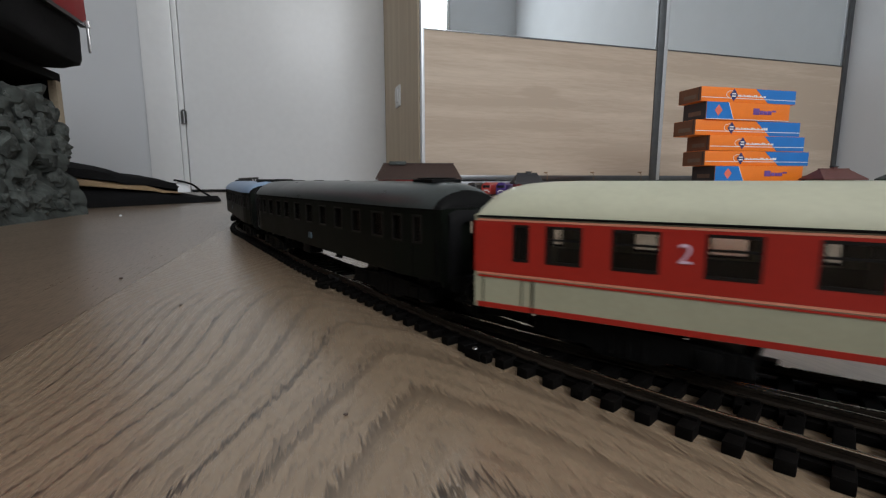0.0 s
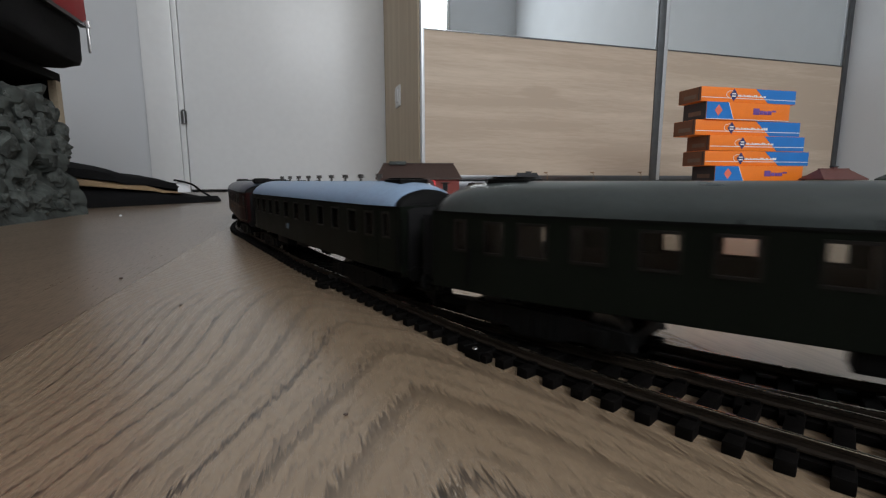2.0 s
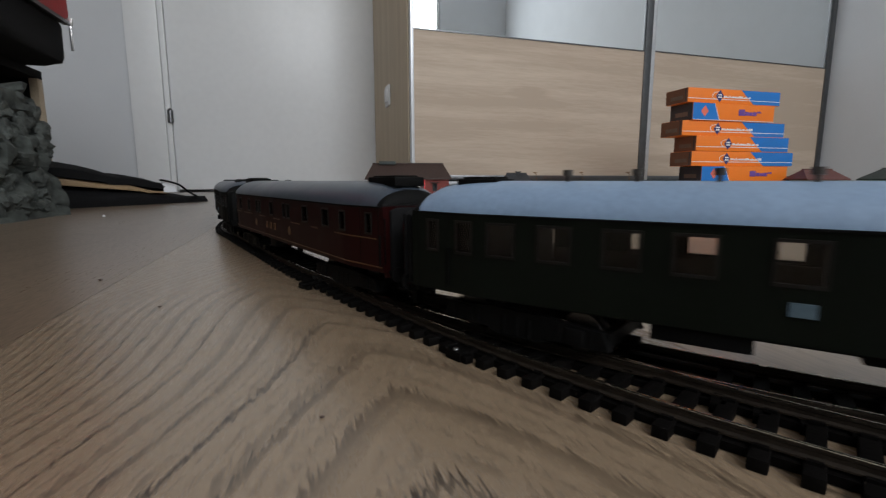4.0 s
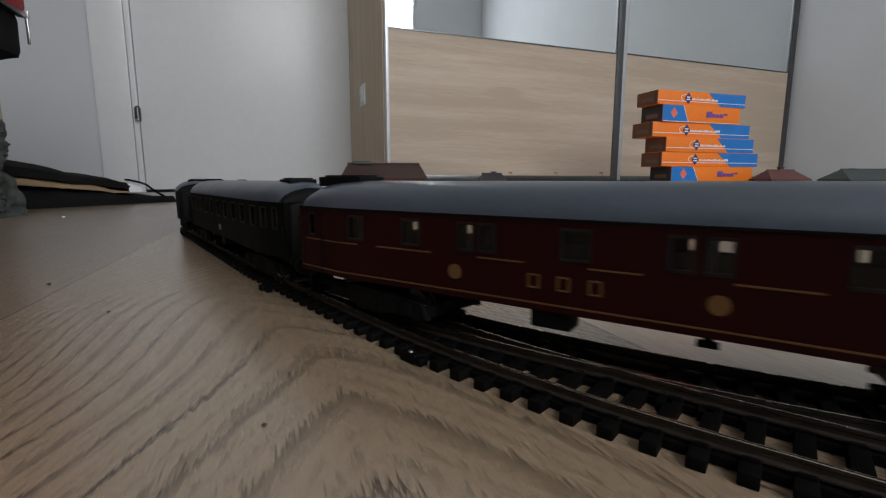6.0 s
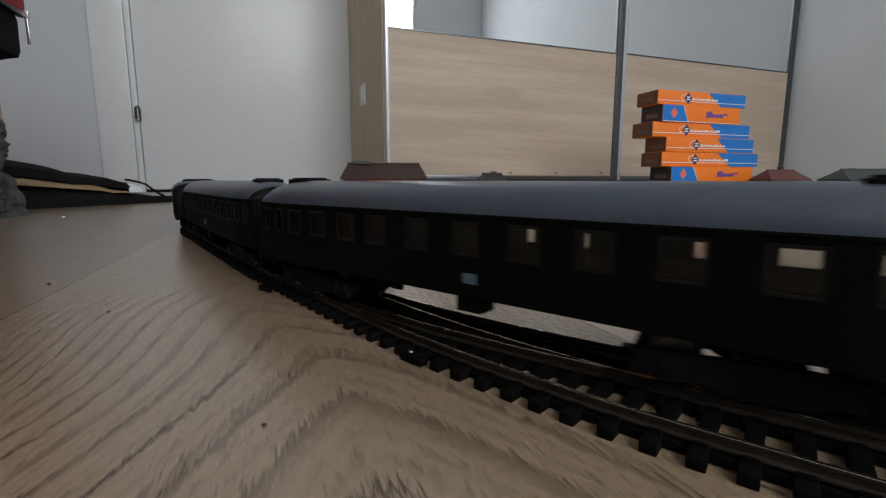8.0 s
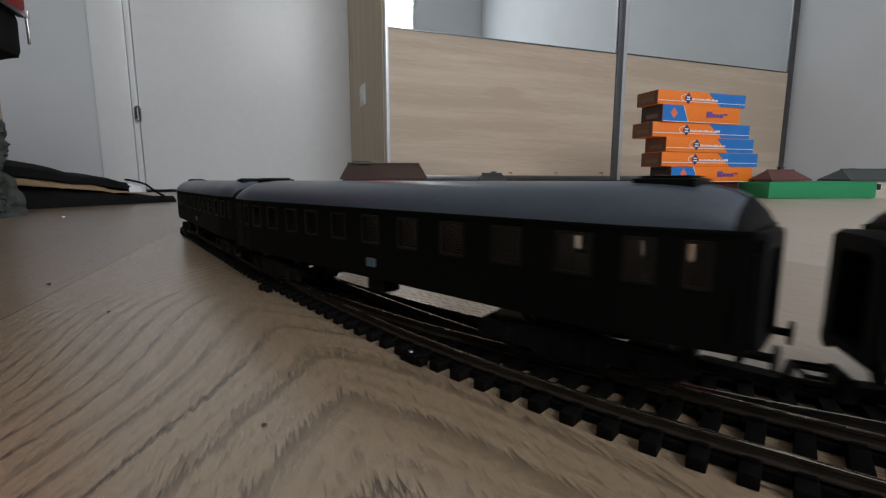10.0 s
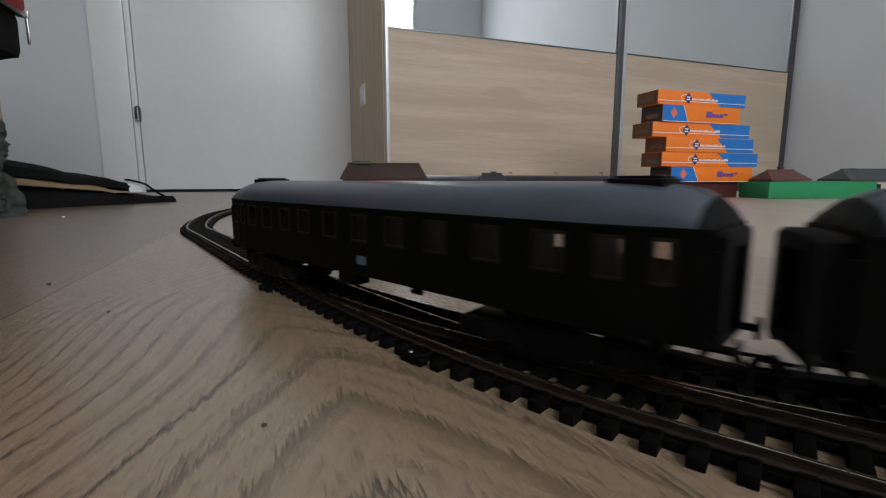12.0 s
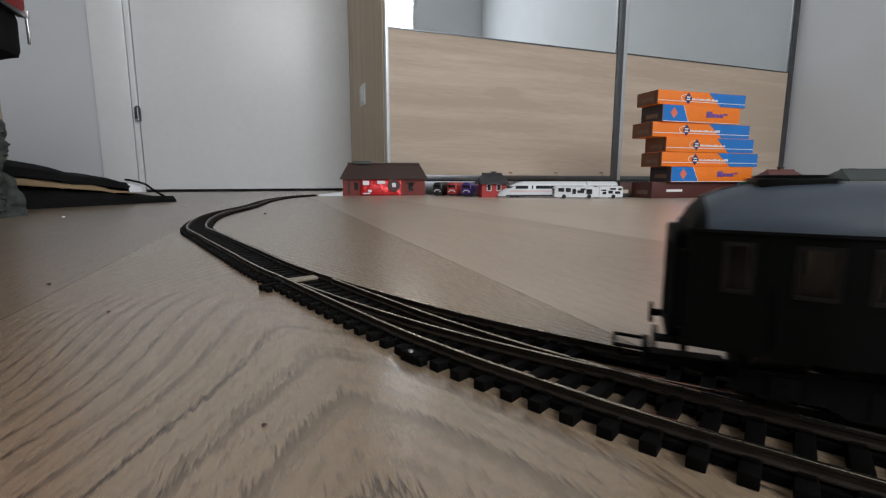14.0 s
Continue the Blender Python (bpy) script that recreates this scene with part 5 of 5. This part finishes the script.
SALOON = [(-0.1035, 0.0044), (-0.0805, 0.0070), (-0.0580, 0.0070), (-0.0391, 0.0055), (-0.0326, 0.0055), (-0.0090, 0.0075), (0.0133, 0.0055), (0.0202, 0.0055), (0.0440, 0.0080), (0.0687, 0.0080),
          (0.0860, 0.0060), (0.1035, 0.0044)]


def bays(rows, doors=True, length=LONG):
    """Windows by their middles, as places from the front; small ones in the doors."""
    return [(length / 2 - x - w / 2, w) for x, w in ([(-0.1005, 0.0048)] if doors else []) + rows + ([(0.1005, 0.0048)] if doors else [])]


BOX_BEHIND = ((-0.0070, 0.0100, 0.0050), (0.0262, 0.0022, 0.0030))     # one side of these coaches
BOX_AHEAD = ((0.0042, 0.0086, 0.0050), (-0.0280, 0.0022, 0.0030))      # and the other
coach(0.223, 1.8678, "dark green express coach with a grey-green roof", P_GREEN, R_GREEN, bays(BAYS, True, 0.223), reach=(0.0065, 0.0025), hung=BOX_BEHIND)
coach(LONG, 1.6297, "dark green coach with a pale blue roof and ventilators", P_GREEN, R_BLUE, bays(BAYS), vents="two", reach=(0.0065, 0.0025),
      hung=((0.0120, 0.0760, 0.0010), (-0.0300, 0.020, 0.0042), (0.0040, 0.014, 0.0024), (0.0130, 0.006, 0.0016), (0.0280, 0.0022, 0.0028), (0.0335, 0.0020, 0.0030), (0.0200, 0.007, 0.0012)))
# upper gold line cut into runs, its gaps standing in for reflections
coach(0.224, 1.3980, "maroon sleeping car with gold lining and grey roof", P_MAROON, R_GREY, bays(SALOON, False, 0.224),
      z_win=(0.0298, 0.0378), bands=((0.0286, 0.0004, P_GOLD, (-0.108, -0.080), (-0.0715, -0.0507), (-0.0355, -0.0220), (-0.0057, 0.0060), (0.0230, 0.0370), (0.0520, 0.0600), (0.0780, 0.1080)), (0.0187, 0.0004, P_GOLD)),
      reach=(0.0042, 0.0025), hung=((-0.0152, 0.0105, 0.0050), (0.0190, 0.0022, 0.0032)))
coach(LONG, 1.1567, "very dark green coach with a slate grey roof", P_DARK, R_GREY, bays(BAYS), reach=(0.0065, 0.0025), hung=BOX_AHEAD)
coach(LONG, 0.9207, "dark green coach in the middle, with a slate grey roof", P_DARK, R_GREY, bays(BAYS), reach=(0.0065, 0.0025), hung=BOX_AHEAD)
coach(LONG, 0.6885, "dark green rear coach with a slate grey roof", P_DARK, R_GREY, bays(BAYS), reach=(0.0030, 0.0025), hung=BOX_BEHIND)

maroon = coaches[3][0]
for side in [o for o in maroon.children if o.name.startswith("body_side")]:
    y = (-HALF - 0.0002, -HALF) if side.bound_box[0][1] < 0 else (HALF, HALF + 0.0002)
    for x in (-0.0192, -0.0116, -0.0040):
        part("lettering", boxes((x - 0.0016, x + 0.0016, *y, 0.0224, 0.0228), (x - 0.0016, x + 0.0016, *y, 0.0256, 0.0260), (x - 0.0016, x - 0.0011, *y, 0.0228, 0.0256), (x + 0.0011, x + 0.0016, *y, 0.0228, 0.0256)), P_GOLD, side, "faded gold company lettering")
    for x in (-0.0425, 0.0207):
        bm = bmesh.new()
        add_cyl(bm, (x, y[0], 0.0240), (x, y[1], 0.0240), 0.0021, n=18)
        part("crest", bm, P_GOLD, side, "round gold crest")
M_BLUEPLATE = mat("route_board", (0.07, 0.11, 0.14), 0.4, 0, 0.15, 200)
for index, x, z in ((1, 0.0042, 0.0222), (2, -0.0130, 0.0240), (5, 0.0042, 0.0222), (6, 0.0050, 0.0222), (4, 0.0058, 0.0222)):
    c = coaches[index][0]
    part("route_plate", boxes((x - 0.0022, x + 0.0022, -HALF - 0.0004, -HALF, z - 0.0014, z + 0.0014)), M_BLUEPLATE, c, "small pale blue route plate")


# ---- what moves ----
def motions():
    times = [k * 0.25 for k in range(57)]
    for c, length, s_front, piv in coaches:
        rows, turns = [], {b: [] for b in c.children if b.name.startswith("bogie")}
        for t in times:
            mid = s_front - length / 2 + travelled(t)
            a, b = main_way.at(mid - piv), main_way.at(mid + piv)
            way = b - a
            m = pose((a.x + b.x) / 2, (a.y + b.y) / 2, 0, 0, 0, math.degrees(math.atan2(way.y, way.x)))
            rows.append((t, m))
            for bogie in turns:
                e = 1 if bogie.location.x > 0 else -1
                d = main_way.along(mid + e * piv)
                turns[bogie].append((t, pose(e * piv, 0, 0, 0, 0, math.degrees(math.atan2(way.x * d.y - way.y * d.x, way.dot(d))))))
        walk(c, rows)
        for axle in [w for b in turns for w in b.children]:
            x, z = axle.location.x, axle.location.z
            walk(axle, [(k / 15, pose(x, 0, z, 0, math.degrees(travelled(k / 15) / 0.0052), 0)) for k in range(211)])
        for bogie, keyed in turns.items():
            walk(bogie, keyed)


planks()
motions()
